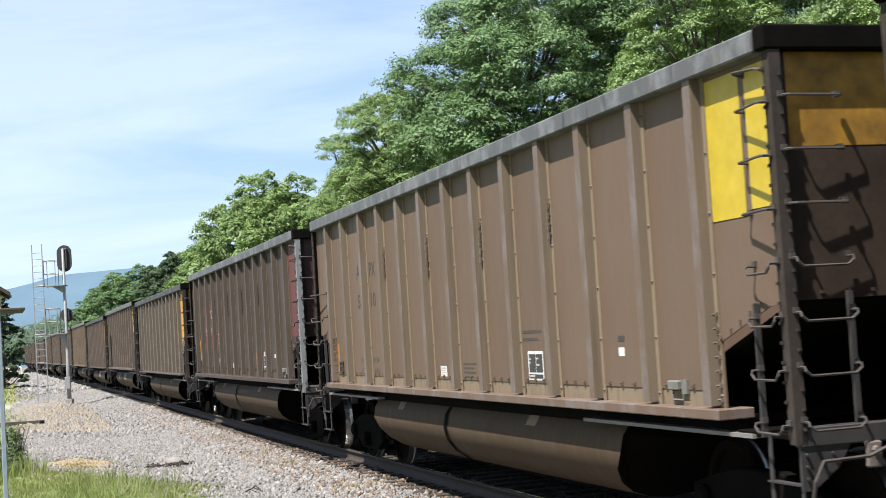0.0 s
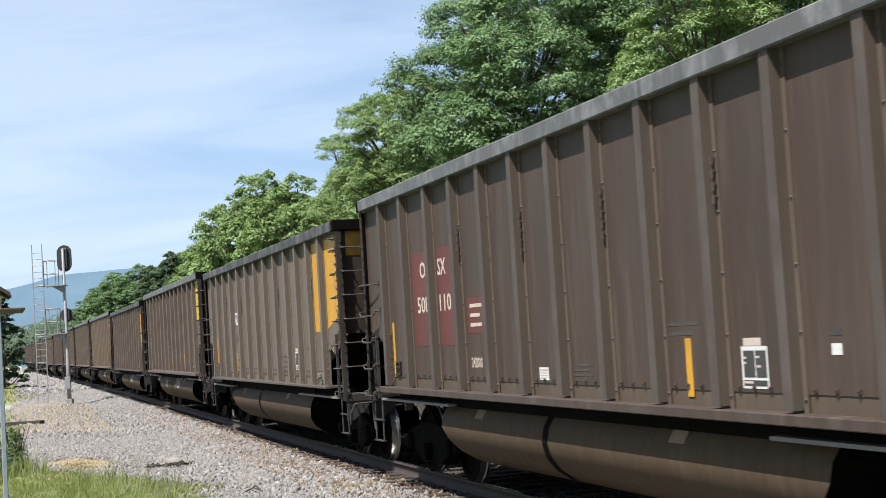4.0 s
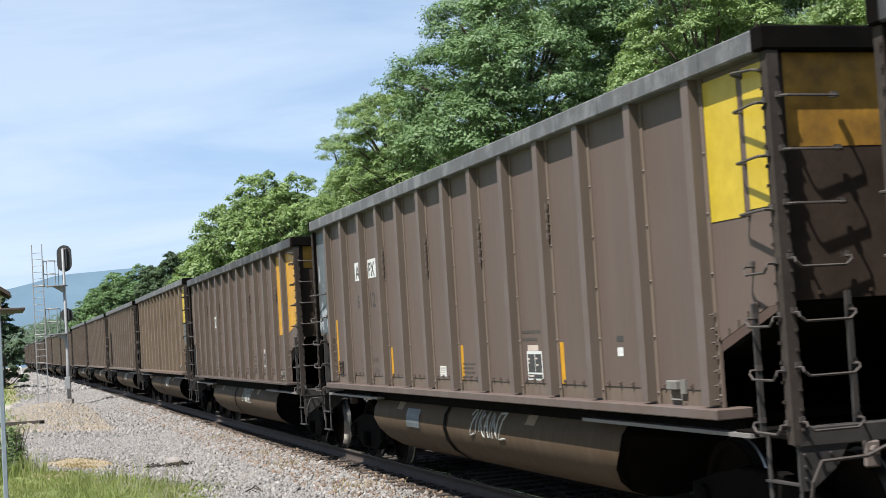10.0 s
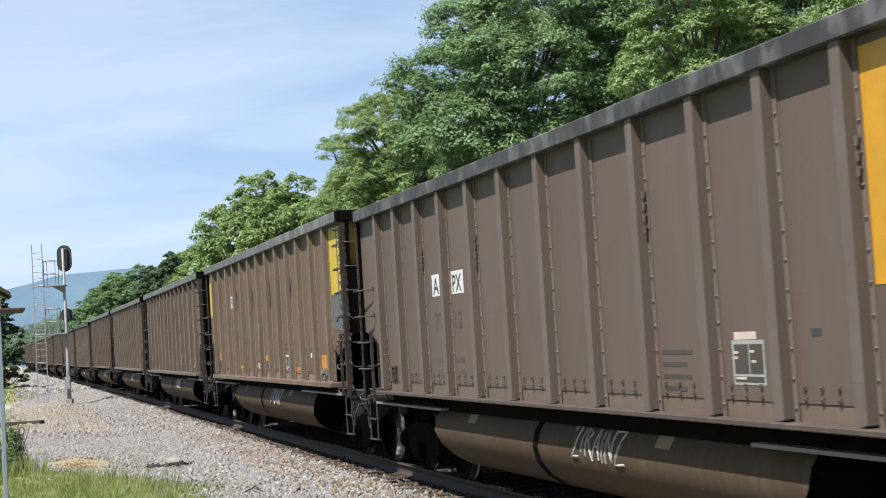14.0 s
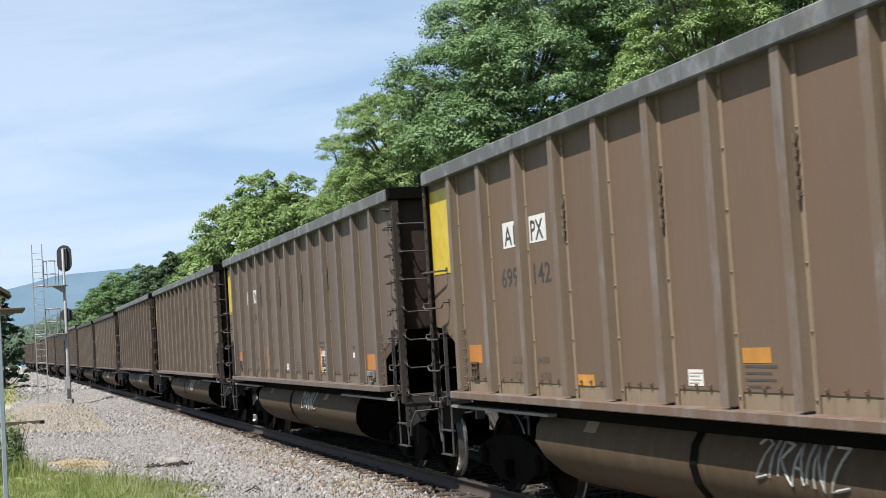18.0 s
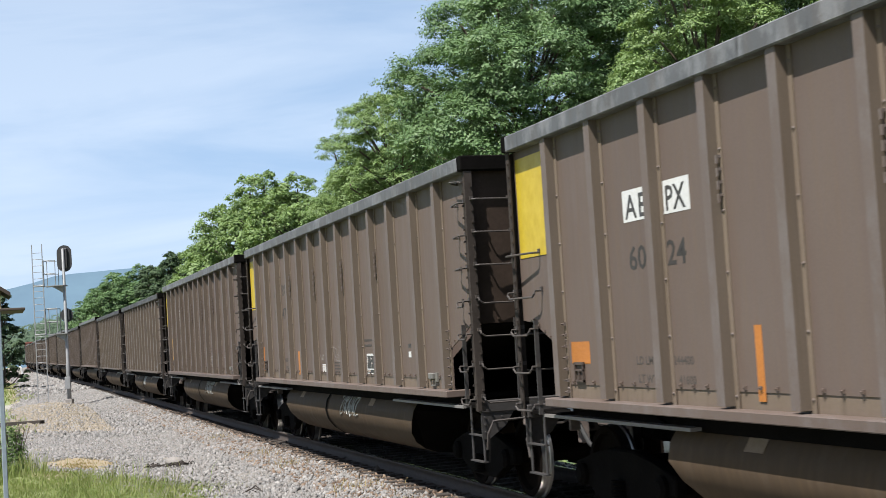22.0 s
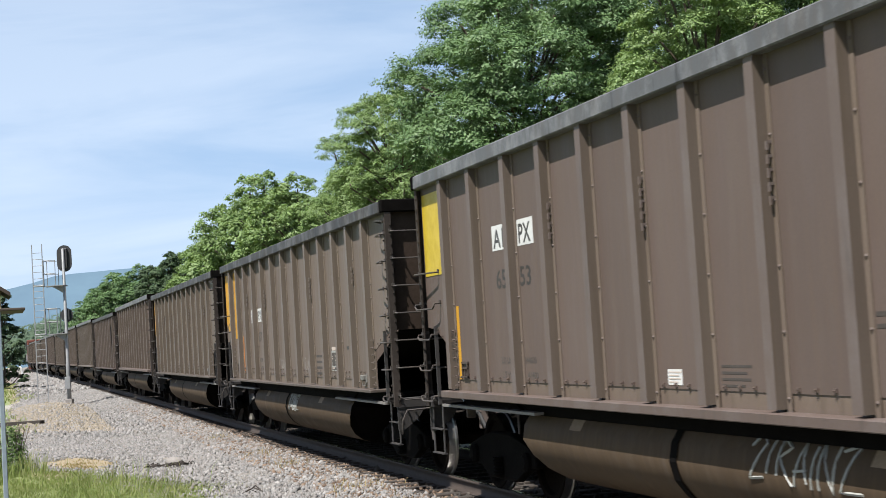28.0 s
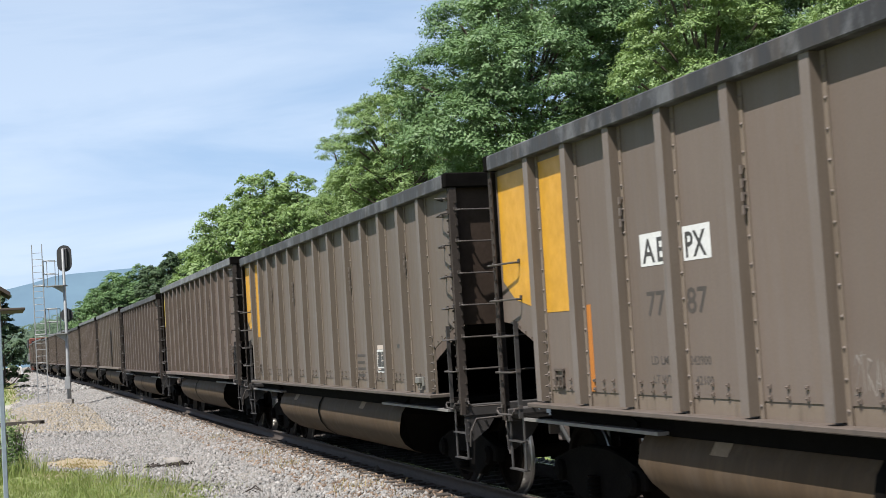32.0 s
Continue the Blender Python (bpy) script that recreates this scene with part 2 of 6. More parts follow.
def rod(bm, points, r, sides=6):
    """A round bar along points."""
    points = [Vector(q) for q in points]
    rings = []
    side = None
    for i, q in enumerate(points):
        d = (points[min(i + 1, len(points) - 1)] - points[max(i - 1, 0)]).normalized()
        if side is None:
            side = d.orthogonal().normalized()
        side = (side - d * side.dot(d)).normalized()
        up = d.cross(side)
        rings.append([bm.verts.new(q + r * (math.cos(a) * side + math.sin(a) * up)) for a in (2 * math.pi * k / sides for k in range(sides))])
    for a, b in zip(rings, rings[1:]):
        for k in range(sides):
            bm.faces.new((a[k], a[(k + 1) % sides], b[(k + 1) % sides], b[k]))
    bm.faces.new(rings[0][::-1])
    bm.faces.new(rings[-1])
    return bm


def lathe(bm, profile, centre, axis="X", sides=28, slots=None):
    """Turns a profile of (along, radius) round an axis through centre; closed at both ends."""
    c = Vector(centre)
    rings = []
    for p, r in profile:
        ring = []
        for k in range(sides):
            a = 2 * math.pi * k / sides
            u, w = r * math.cos(a), r * math.sin(a)
            ring.append(bm.verts.new(c + Vector((p, u, w) if axis == "X" else ((u, p, w) if axis == "Y" else (u, w, p)))))
        rings.append(ring)
    for j, (a, b) in enumerate(zip(rings, rings[1:])):
        for k in range(sides):
            f = bm.faces.new((a[k], a[(k + 1) % sides], b[(k + 1) % sides], b[k]))
            if slots:
                f.material_index = slots[j]
    bm.faces.new(rings[0][::-1])
    bm.faces.new(rings[-1])
    return bm


def cloud_mesh(name, verts, faces, material, smooth=False):
    """A mesh of many loose pieces from arrays; faces all have the same count of corners."""
    me = bpy.data.meshes.new(name)
    n, k = faces.shape
    me.vertices.add(len(verts))
    me.vertices.foreach_set("co", np.asarray(verts, np.float32).ravel())
    me.loops.add(n * k)
    me.loops.foreach_set("vertex_index", faces.astype(np.int32).ravel())
    me.polygons.add(n)
    me.polygons.foreach_set("loop_start", np.arange(0, n * k, k, dtype=np.int32))
    me.update(calc_edges=True)
    if smooth:
        me.polygons.foreach_set("use_smooth", [True] * n)
    me.materials.append(material)
    return me


def empty(name, label, category, group="", kind=""):
    ob = new(name)
    ob.empty_display_size = 0.3
    return tagged(ob, label, category, group, kind)


# ---- ground and track ----
def ground_material():
    m, t, b = shader("trackside_ground", 0.95)
    uv = t.nodes.new("ShaderNodeUVMap")
    split = t.nodes.new("ShaderNodeSeparateXYZ")
    t.links.new(uv.outputs["UV"], split.inputs[0])
    big, mid, fine = noise_of(t, 0.35), noise_of(t, 1.6), noise_of(t, 22, 6, 0.75)
    edge = t.nodes.new("ShaderNodeMath")
    edge.operation = "MULTIPLY_ADD"
    edge.inputs[1].default_value = 2.6
    t.links.new(mid.outputs["Fac"], edge.inputs[0])
    t.links.new(split.outputs["Y"], edge.inputs[2])
    gravel = mixed(t, ramp_of(t, fine.outputs["Fac"], 0.3, 0.7), (0.05, 0.047, 0.043), (0.20, 0.19, 0.175))
    gravel = mixed(t, ramp_of(t, big.outputs["Fac"], 0.45, 0.7, 0, 0.6), gravel, (0.26, 0.22, 0.16))
    soil = mixed(t, ramp_of(t, fine.outputs["Fac"], 0.3, 0.7), (0.19, 0.15, 0.095), (0.29, 0.24, 0.16))
    turf = mixed(t, ramp_of(t, fine.outputs["Fac"], 0.3, 0.7), (0.085, 0.125, 0.03), (0.155, 0.19, 0.06))
    turf = mixed(t, ramp_of(t, big.outputs["Fac"], 0.5, 0.75, 0, 0.7), turf, (0.17, 0.155, 0.065))
    c = mixed(t, ramp_of(t, edge.outputs[0], -4.3, -3.8), soil, gravel)
    c = mixed(t, ramp_of(t, edge.outputs[0], -4.9, -4.4), turf, c)
    c = mixed(t, ramp_of(t, edge.outputs[0], 4.6, 5.0), c, turf)
    # a bare patch of sandy soil, and the lawn that reaches towards the line
    for place, reach, cover in (((30.4, -5.0, 0), (1 / 2.2, 1 / 0.85, 0), soil), ((19.0, -8.2, 0), (1 / 9.8, 1 / 4.6, 0), turf)):
        off = t.nodes.new("ShaderNodeVectorMath")
        off.operation = "SUBTRACT"
        off.inputs[1].default_value = place
        t.links.new(uv.outputs["UV"], off.inputs[0])
        scaled = t.nodes.new("ShaderNodeVectorMath")
        scaled.operation = "MULTIPLY"
        scaled.inputs[1].default_value = reach
        t.links.new(off.outputs[0], scaled.inputs[0])
        far = t.nodes.new("ShaderNodeVectorMath")
        far.operation = "LENGTH"
        t.links.new(scaled.outputs[0], far.inputs[0])
        c = mixed(t, ramp_of(t, far.outputs["Value"], 1.0, 0.85), c, cover)
    path = t.nodes.new("ShaderNodeMath")
    path.operation = "COMPARE"
    path.inputs[1].default_value, path.inputs[2].default_value = 71.0, 8.5
    t.links.new(split.outputs["X"], path.inputs[0])
    track = mixed(t, ramp_of(t, fine.outputs["Fac"], 0.3, 0.7), (0.17, 0.155, 0.13), (0.31, 0.295, 0.265))
    lane = mixed(t, ramp_of(t, edge.outputs[0], -12.0, -9.0), c, track)
    c = mixed(t, path.outputs[0], c, lane)
    # Bed between the rails: oil stain and the train's shade in one colour.
    oily_shade = mixed(t, ramp_of(t, fine.outputs["Fac"], 0.3, 0.7), (0.022, 0.019, 0.016), (0.07, 0.06, 0.05))
    inner = t.nodes.new("ShaderNodeMath")
    inner.operation = "COMPARE"
    inner.inputs[1].default_value, inner.inputs[2].default_value = 1.57, 1.2
    t.links.new(edge.outputs[0], inner.inputs[0])
    c = mixed(t, inner.outputs[0], c, oily_shade)
    t.links.new(c, b.inputs["Base Color"])
    bumped(t, b, fine.outputs["Fac"], 0.8, 0.03)
    return m


def build_ground():
    s = np.concatenate([np.array([-1500, -500, -200]), np.arange(-80, 8, 4), np.arange(8, 90, 0.4), np.arange(90, 480, 5), np.array([500, 560, 700, 1000, 1600, 2600])])
    c = np.concatenate([np.array([-1500, -700, -300, -120, -60, -40, -28, -20, -16, -13]), np.arange(-11, 4.1, 0.25), np.array([5, 6.5, 8, 11, 14, 20, 30, 60, 150, 400, 1000, 2500])])
    ss, cc = np.meshgrid(s, c, indexing="ij")
    rng = np.random.default_rng(3)
    rough = rng.normal(0, 0.016, ss.shape) * (np.abs(cc) > 1.6)
    v = along(ss.ravel(), cc.ravel(), (bench(ss, cc) + rough).ravel())
    n, k = ss.shape
    i = np.arange(n * k).reshape(n, k)
    f = np.stack([i[:-1, :-1], i[:-1, 1:], i[1:, 1:], i[1:, :-1]], -1).reshape(-1, 4)[:, ::-1]
    me = cloud_mesh("ground", v, f, ground_material(), True)
    uv = me.uv_layers.new(name="UVMap")
    flat = np.stack([ss.ravel(), cc.ravel()], -1)[f.ravel()]
    uv.data.foreach_set("uv", flat.astype(np.float32).ravel())
    ob = new("ground", me)
    tagged(ob, "gravel trackside strip running into rough green grass", "ground", kind="structure")


build_ground()


def sweep(name, outline, s, c0, material_slots, slots, parent, label=""):
    """Moves an outline of (c, up) along the line from place to place."""
    n = len(outline)
    rings = np.stack([along(s, c0 + a, h) for a, h in outline], 1)
    v = rings.reshape(-1, 3)
    i = np.arange(len(s) * n).reshape(len(s), n)
    f = np.stack([i[:-1], np.roll(i[:-1], -1, 1), np.roll(i[1:], -1, 1), i[1:]], -1)
    me = cloud_mesh(name, v, f.reshape(-1, 4), material_slots[0])
    for m in material_slots[1:]:
        me.materials.append(m)
    me.polygons.foreach_set("material_index", np.tile(np.array(slots, np.int32), len(s) - 1))
    ob = new(name, me)
    ob.parent = parent
    if label:
        tagged(ob, label)
    return ob


def build_track():
    track = empty("railway_track", "single railway track on timber ties and grey ballast", "railway track", kind="structure")
    shape = ((-0.068, -0.172), (0.068, -0.172), (0.068, -0.160), (0.011, -0.145), (0.011, -0.045), (0.036, -0.035), (0.036, -0.006), (0.028, 0.0), (-0.028, 0.0), (-0.036, -0.006), (-0.036, -0.035), (-0.011, -0.045), (-0.011, -0.145), (-0.068, -0.160))
    slots = (0, 0, 0, 0, 0, 0, 0, 1, 0, 0, 0, 0, 0, 0)
    s = np.arange(-60, 460, 2.0)
    for c in (-0.7525, 0.7525):
        sweep("rail", shape, s, c, (RAILSIDE, RAILTOP), slots, track, "rusty steel rail with a bright worn head")
    rng = random.Random(5)
    bm = bevelled(boxes((-1.3, 1.3, -0.115, 0.115, -0.18, 0.0)), 0.012)
    first = part("tie", bm, TIE, track)
    rest_v, rest_f = [], []
    corner = np.array([(x, y, z) for x in (-1.3, 1.3) for y in (-0.115, 0.115) for z in (-0.18, 0)])
    quads = np.array([(0, 1, 3, 2), (4, 6, 7, 5), (0, 4, 5, 1), (2, 3, 7, 6), (0, 2, 6, 4), (1, 5, 7, 3)])
    k = 0
    for j, sj in enumerate(np.arange(-55, 440, 0.54)):
        q, t = along(sj, rng.uniform(-0.05, 0.05), -0.174), float(np.interp(sj, LINE_S, LINE_TURN)) + rng.uniform(-0.02, 0.02)
        m = Matrix.Translation(q) @ Matrix.Rotation(-t, 4, "Z")
        if 8 < sj < 168:
            ob = first if k == 0 else new("tie", first.data)
            ob.parent = track
            ob.matrix_basis = m
            k += 1
        else:
            mm = np.array(m)
            rest_f.append(quads + 8 * len(rest_v))
            rest_v.append(corner @ mm[:3, :3].T + mm[:3, 3])
    me = cloud_mesh("far_ties", np.concatenate(rest_v), np.concatenate(rest_f), TIE)
    ob = new("far_ties", me)
    ob.parent = track
    tagged(ob, kind="stuff")
    plates = bmesh.new()
    for sj in np.arange(10, 60, 0.54):
        for c in (-0.7525, 0.7525):
            q = along(sj - 0.01, c, -0.168)
            box(plates, q[0] - 0.15, q[0] + 0.15, q[1] - 0.09, q[1] + 0.09, q[2] - 0.01, q[2] + 0.012)
    tagged(part("tie_plates", plates, RAILSIDE, track), kind="stuff")


build_track()


# ---- coal cars ----
PITCH = 16.18
FIRST = 8.77
SLACK = {1: -0.05, 2: -0.04, 3: 0.19, 4: 0.13, 5: 0.26, 6: -0.06, 7: 0.02, 8: 0.05, 9: -0.11, 10: 0.03, 11: 0.12}    # play in the couplers


class Kind:
    """Measures of one of the two makes of coal car."""

    def __init__(self, length, top, sill, ribs):
        self.length, self.top, self.sill, self.ribs = length, top, sill, ribs


TALL = Kind(14.75, 3.86, 1.17, [7.375 + d for d in (-6.285, -5.225, -4.105, -3.085, -2.055, -1.025, 0, 1.025, 2.055, 3.085, 4.105, 5.225, 6.285)])
LOW = Kind(14.80, 3.74, 1.11, [7.40 + d for d in (-6.22, -5.25, -4.27, -3.26, -2.18, -1.09, 0, 1.09, 2.18, 3.26, 4.27, 5.25, 6.22)])
NEAR_OUT = 0.10              # by which the near end stands farther out than the far one
FACE, SKIN = 1.56, 1.468     # half widths over the ribs and over the side sheets


def rivets(bm, places, r=0.015, out=0.013):
    """Domed heads: a six-sided skirt and a smaller flat crown."""
    for x, y, z, d in places:
        rings = []
        for k, o in ((1.0, 0.0), (0.8, 0.65), (0.3, 1.0)):
            rings.append([bm.verts.new((x + d * out * o, y + k * r * math.cos(a * math.pi / 3), z + k * r * math.sin(a * math.pi / 3))) for a in range(6)])
        for p, q in zip(rings, rings[1:]):
            for a in range(6):
                bm.faces.new((p[a], p[(a + 1) % 6], q[(a + 1) % 6], q[a]))
        bm.faces.new(rings[-1])


def bolts(bm, places, size=0.019, out=0.018):
    for x, y, z, d in places:
        box(bm, min(x, x + d * out), max(x, x + d * out), y - size / 2, y + size / 2, z - size / 2, z + size / 2)


def build_rib(car, y, z0, z1, side, hooks=0, studs=0, gap=0.40):
    """A pressed rib: outer face, two webs and a riveted flange; studs are the long bolts at its foot."""
    bm = bmesh.new()
    d = side
    prism(bm, [(d * SKIN, y - 0.076, 0), (d * FACE, y - 0.066, 0), (d * FACE, y + 0.056, 0), (d * SKIN, y + 0.076, 0)], (0, 0, z0 + 0.02), (0, 0, z1))
    box(bm, min(d * SKIN, d * (SKIN + 0.012)), max(d * SKIN, d * (SKIN + 0.012)), y - 0.128, y - 0.074, z0, z1)
    n = int((z1 - z0) / gap)
    # Flange takes the dusty paint, the near web the darker one.
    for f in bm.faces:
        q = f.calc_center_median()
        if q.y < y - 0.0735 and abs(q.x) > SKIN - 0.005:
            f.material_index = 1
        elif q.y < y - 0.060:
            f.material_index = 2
    rivets(bm, [(d * (SKIN + 0.012), y - 0.102, z0 + 0.09 + k * (z1 - z0 - 0.2) / (n - 1), d) for k in range(n)])
    for k in range(hooks):
        z = z1 - 0.62 - 0.095 * k
        box(bm, min(d * (SKIN + 0.012), d * (SKIN + 0.05)), max(d * (SKIN + 0.012), d * (SKIN + 0.05)), y - 0.112, y - 0.088, z, z + 0.02)
        box(bm, min(d * (SKIN + 0.035), d * (SKIN + 0.05)), max(d * (SKIN + 0.035), d * (SKIN + 0.05)), y - 0.112, y - 0.088, z - 0.045, z)
    for k in range(studs):
        z = z0 + 0.06 + 0.105 * k
        rod(bm, [(d * (SKIN + 0.012), y - 0.104, z), (d * (SKIN + 0.060), y - 0.104, z)], 0.008, 6)
        box(bm, min(d * (SKIN + 0.012), d * (SKIN + 0.034)), max(d * (SKIN + 0.012), d * (SKIN + 0.034)), y - 0.120, y - 0.088, z - 0.015, z + 0.015)
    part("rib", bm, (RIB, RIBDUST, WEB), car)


def grab(bm, a, b, out, drop=0.0, r=0.0105):
    """A bent bar between two places on a surface, standing off by out and hanging by drop."""
    a, b, out = Vector(a), Vector(b), Vector(out)
    low = Vector((0, 0, -drop))
    e = (b - a).normalized() * 0.05
    if drop:
        rod(bm, [a, a + out * 0.9, a + out + low * 0.4, a + out + low + e, b + out + low - e, b + out + low * 0.4, b + out * 0.9, b], r)
    else:
        rod(bm, [a, a + out * 0.8, a + out + e * 0.5, b + out - e * 0.5, b + out * 0.8, b], r)
    for q in (a, b):
        box(bm, q.x - 0.02, q.x + 0.02, q.y - 0.02, q.y + 0.02, q.z - 0.004, q.z + 0.036)


def end_bay(kind, near, side):
    """The side sheet of the last bay, cut away over the end platform."""
    L, z0, z1 = kind.length, kind.sill + 0.08, kind.top - 0.16
    rib = kind.ribs[0] if near else L - kind.ribs[-1]
    cut = rib - (0.135 if near else 0.16)
    e = 0.05 - (NEAR_OUT if near else 0)
    pts = [(e, z1), (e, 2.0), (e + 0.29, 1.97), (cut, 1.74), (cut, z0), (rib, z0), (rib, z1)]
    bm = bmesh.new()
    flip = (lambda y: y) if near else (lambda y: L - y)
    prism(bm, [(0, flip(y), z) for y, z in pts], (side * SKIN, 0, 0), (side * (SKIN - 0.012), 0, 0))
    d = side
    bolts(bm, [(d * SKIN, flip(0.36 + (cut - 0.36) * k / 4), 2.0 - 0.235 * k / 4, d) for k in range(5)])
    return bm


def build_truck(car, y0, kind):
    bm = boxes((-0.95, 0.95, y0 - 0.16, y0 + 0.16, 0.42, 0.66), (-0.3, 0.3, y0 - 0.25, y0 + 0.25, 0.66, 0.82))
    truck = part("truck", bevelled(bm, 0.02), UNDER, car, "grimy three-piece freight truck, its shade put into the colour")
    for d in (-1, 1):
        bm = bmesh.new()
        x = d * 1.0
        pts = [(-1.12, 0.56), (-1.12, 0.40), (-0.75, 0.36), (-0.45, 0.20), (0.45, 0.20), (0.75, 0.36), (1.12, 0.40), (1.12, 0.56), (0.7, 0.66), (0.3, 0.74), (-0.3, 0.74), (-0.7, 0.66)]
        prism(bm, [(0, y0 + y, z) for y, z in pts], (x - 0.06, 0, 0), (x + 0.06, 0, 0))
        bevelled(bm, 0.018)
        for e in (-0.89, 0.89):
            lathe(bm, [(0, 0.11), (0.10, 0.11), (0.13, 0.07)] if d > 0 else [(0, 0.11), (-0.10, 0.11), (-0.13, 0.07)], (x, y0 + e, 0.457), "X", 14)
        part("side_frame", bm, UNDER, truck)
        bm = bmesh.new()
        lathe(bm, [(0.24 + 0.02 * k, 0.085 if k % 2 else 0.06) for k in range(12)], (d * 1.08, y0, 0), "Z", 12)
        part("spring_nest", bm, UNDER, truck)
    made = []
    for e in (-0.89, 0.89):
        bm = bmesh.new()
        rod(bm, [(-0.95, 0, 0), (0.95, 0, 0)], 0.08, 12)
        for d in (-1, 1):
            prof = [(d * 0.70, 0.12), (d * 0.705, 0.38), (d * 0.68, 0.40), (d * 0.675, 0.482), (d * 0.705, 0.482), (d * 0.715, 0.460), (d * 0.80, 0.455), (d * 0.815, 0.44), (d * 0.81, 0.385), (d * 0.76, 0.36), (d * 0.745, 0.14), (d * 0.80, 0.12)]
            lathe(bm, prof, (0, 0, 0), "X", 26, (0, 0, 0, 1, 1, 1, 0, 0, 0, 0, 0))
        w = part("wheelset", bm, (WHEEL, TREAD), truck, "pair of steel wheels with shiny treads")
        w.matrix_basis = Matrix.Translation((0, y0 + e, 0.457))
        made.append(w)
    return truck


def build_end(car, kind, near):
    """Platform, end sheet, ladders, steps, coupler and hoses at one end."""
    L, top, sill = kind.length, kind.top, kind.sill
    f = 1 if near else -1
    Y = (lambda y: y - NEAR_OUT) if near else (lambda y: L - y)

    def span(x0, x1, a, b, z0, z1):
        return (x0, x1, min(Y(a), Y(b)), max(Y(a), Y(b)), z0, z1)

    base = sill - 0.10
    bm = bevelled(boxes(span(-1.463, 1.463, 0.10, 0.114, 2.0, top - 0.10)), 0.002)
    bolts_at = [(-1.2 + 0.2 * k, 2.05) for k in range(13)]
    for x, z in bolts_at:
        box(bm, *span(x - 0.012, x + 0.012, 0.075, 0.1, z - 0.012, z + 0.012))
    part("end_sheet", bm, ENDPAINT, car)
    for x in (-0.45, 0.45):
        part("end_post", bevelled(boxes(span(x - 0.05, x + 0.05, 0.06, 0.099, 2.02, top - 0.16)), 0.006), ENDPAINT, car)
    bm = bmesh.new()
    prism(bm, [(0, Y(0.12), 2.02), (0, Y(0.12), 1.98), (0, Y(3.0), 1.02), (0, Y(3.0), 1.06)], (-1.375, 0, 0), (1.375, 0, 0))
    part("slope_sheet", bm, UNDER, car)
    # Added plate, not a known part: blocks daylight showing through the car end.
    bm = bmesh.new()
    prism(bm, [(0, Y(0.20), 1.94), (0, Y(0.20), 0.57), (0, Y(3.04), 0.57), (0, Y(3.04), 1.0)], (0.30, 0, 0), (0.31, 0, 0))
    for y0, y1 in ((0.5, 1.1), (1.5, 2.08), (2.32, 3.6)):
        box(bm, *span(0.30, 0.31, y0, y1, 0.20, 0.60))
    part("bulkhead", bm, UNDER, car, "added dark plate closing the view through the car end")
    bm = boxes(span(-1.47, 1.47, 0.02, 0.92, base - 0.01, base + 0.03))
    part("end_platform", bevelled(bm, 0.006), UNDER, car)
    part("end_sill", bevelled(boxes(span(-1.50, 1.50, 0.0, 0.09, base - 0.05, base + 0.085)), 0.01), STILE, car)
    part("end_chord", bevelled(boxes(span(-1.575, 1.575, -0.01, 0.13, top - 0.155, top + 0.012)), 0.012), UNDER, car)
    part("draft_sill", bevelled(boxes(span(-0.26, 0.26, -0.02, 3.2, 0.72, base - 0.02)), 0.012), UNDER, car)
    bm = bmesh.new()
    prism(bm, [(0.14, Y(0.0), 0), (0.12, Y(-0.45), 0), (0.22, Y(-0.56), 0), (0.20, Y(-0.72), 0), (0.05, Y(-0.70), 0), (-0.02, Y(-0.60), 0), (-0.10, Y(-0.72), 0), (-0.22, Y(-0.74), 0), (-0.24, Y(-0.55), 0), (-0.12, Y(-0.45), 0), (-0.14, Y(0.0), 0)], (0, 0, 0.78), (0, 0, 1.02))
    part("coupler", bevelled(bm, 0.02), CAST, car, "rusty cast steel knuckle coupler")
    bm = bmesh.new()
    rod(bm, [(-1.46, Y(-0.02), 0.62), (-1.46, Y(-0.08), 0.80), (-1.40, Y(-0.10), 0.93), (-1.05, Y(-0.10), 0.94), (-0.85, Y(-0.12), 1.02), (-0.6, Y(-0.14), 1.02), (-0.42, Y(-0.22), 0.93), (-0.15, Y(-0.42), 0.95), (-0.1, Y(-0.5), 1.03)], 0.014)
    part("uncoupling_lever", bm, ROD, car)
    bm = bmesh.new()
    rod(bm, [(-0.42, Y(0.0), 0.85), (-0.42, Y(-0.16), 0.82), (-0.38, Y(-0.32), 0.62), (-0.30, Y(-0.5), 0.48), (-0.2, Y(-0.64), 0.45), (-0.16, Y(-0.7), 0.5)], 0.026, 8)
    part("air_hose", bm, RUBBER, car, "black rubber brake hose")
    bm = bmesh.new()
    lathe(bm, [(-0.03, 0.02), (0.0, 0.055), (0.05, 0.06), (0.07, 0.03)], (-0.16, Y(-0.70), 0.50), "Y", 10)
    part("hose_coupling", bm, CAST, car, "cast metal hose coupling")
    for x, y0, y1, z0, z1 in ((-0.30, -0.02, 0.06, 0.60, 1.0), (-0.96, -0.03, 0.01, base - 0.22, base - 0.04)):
        bm = bevelled(boxes(span(x - 0.06, x + 0.06, y0, y1, z0, z1)), 0.012)
        rod(bm, [(x, Y(-0.02), base - 0.10), (x, Y(-0.07), base - 0.10)], 0.028, 8)
        part("lever_bracket", bm, CAST, car, "rusty steel lever bracket")
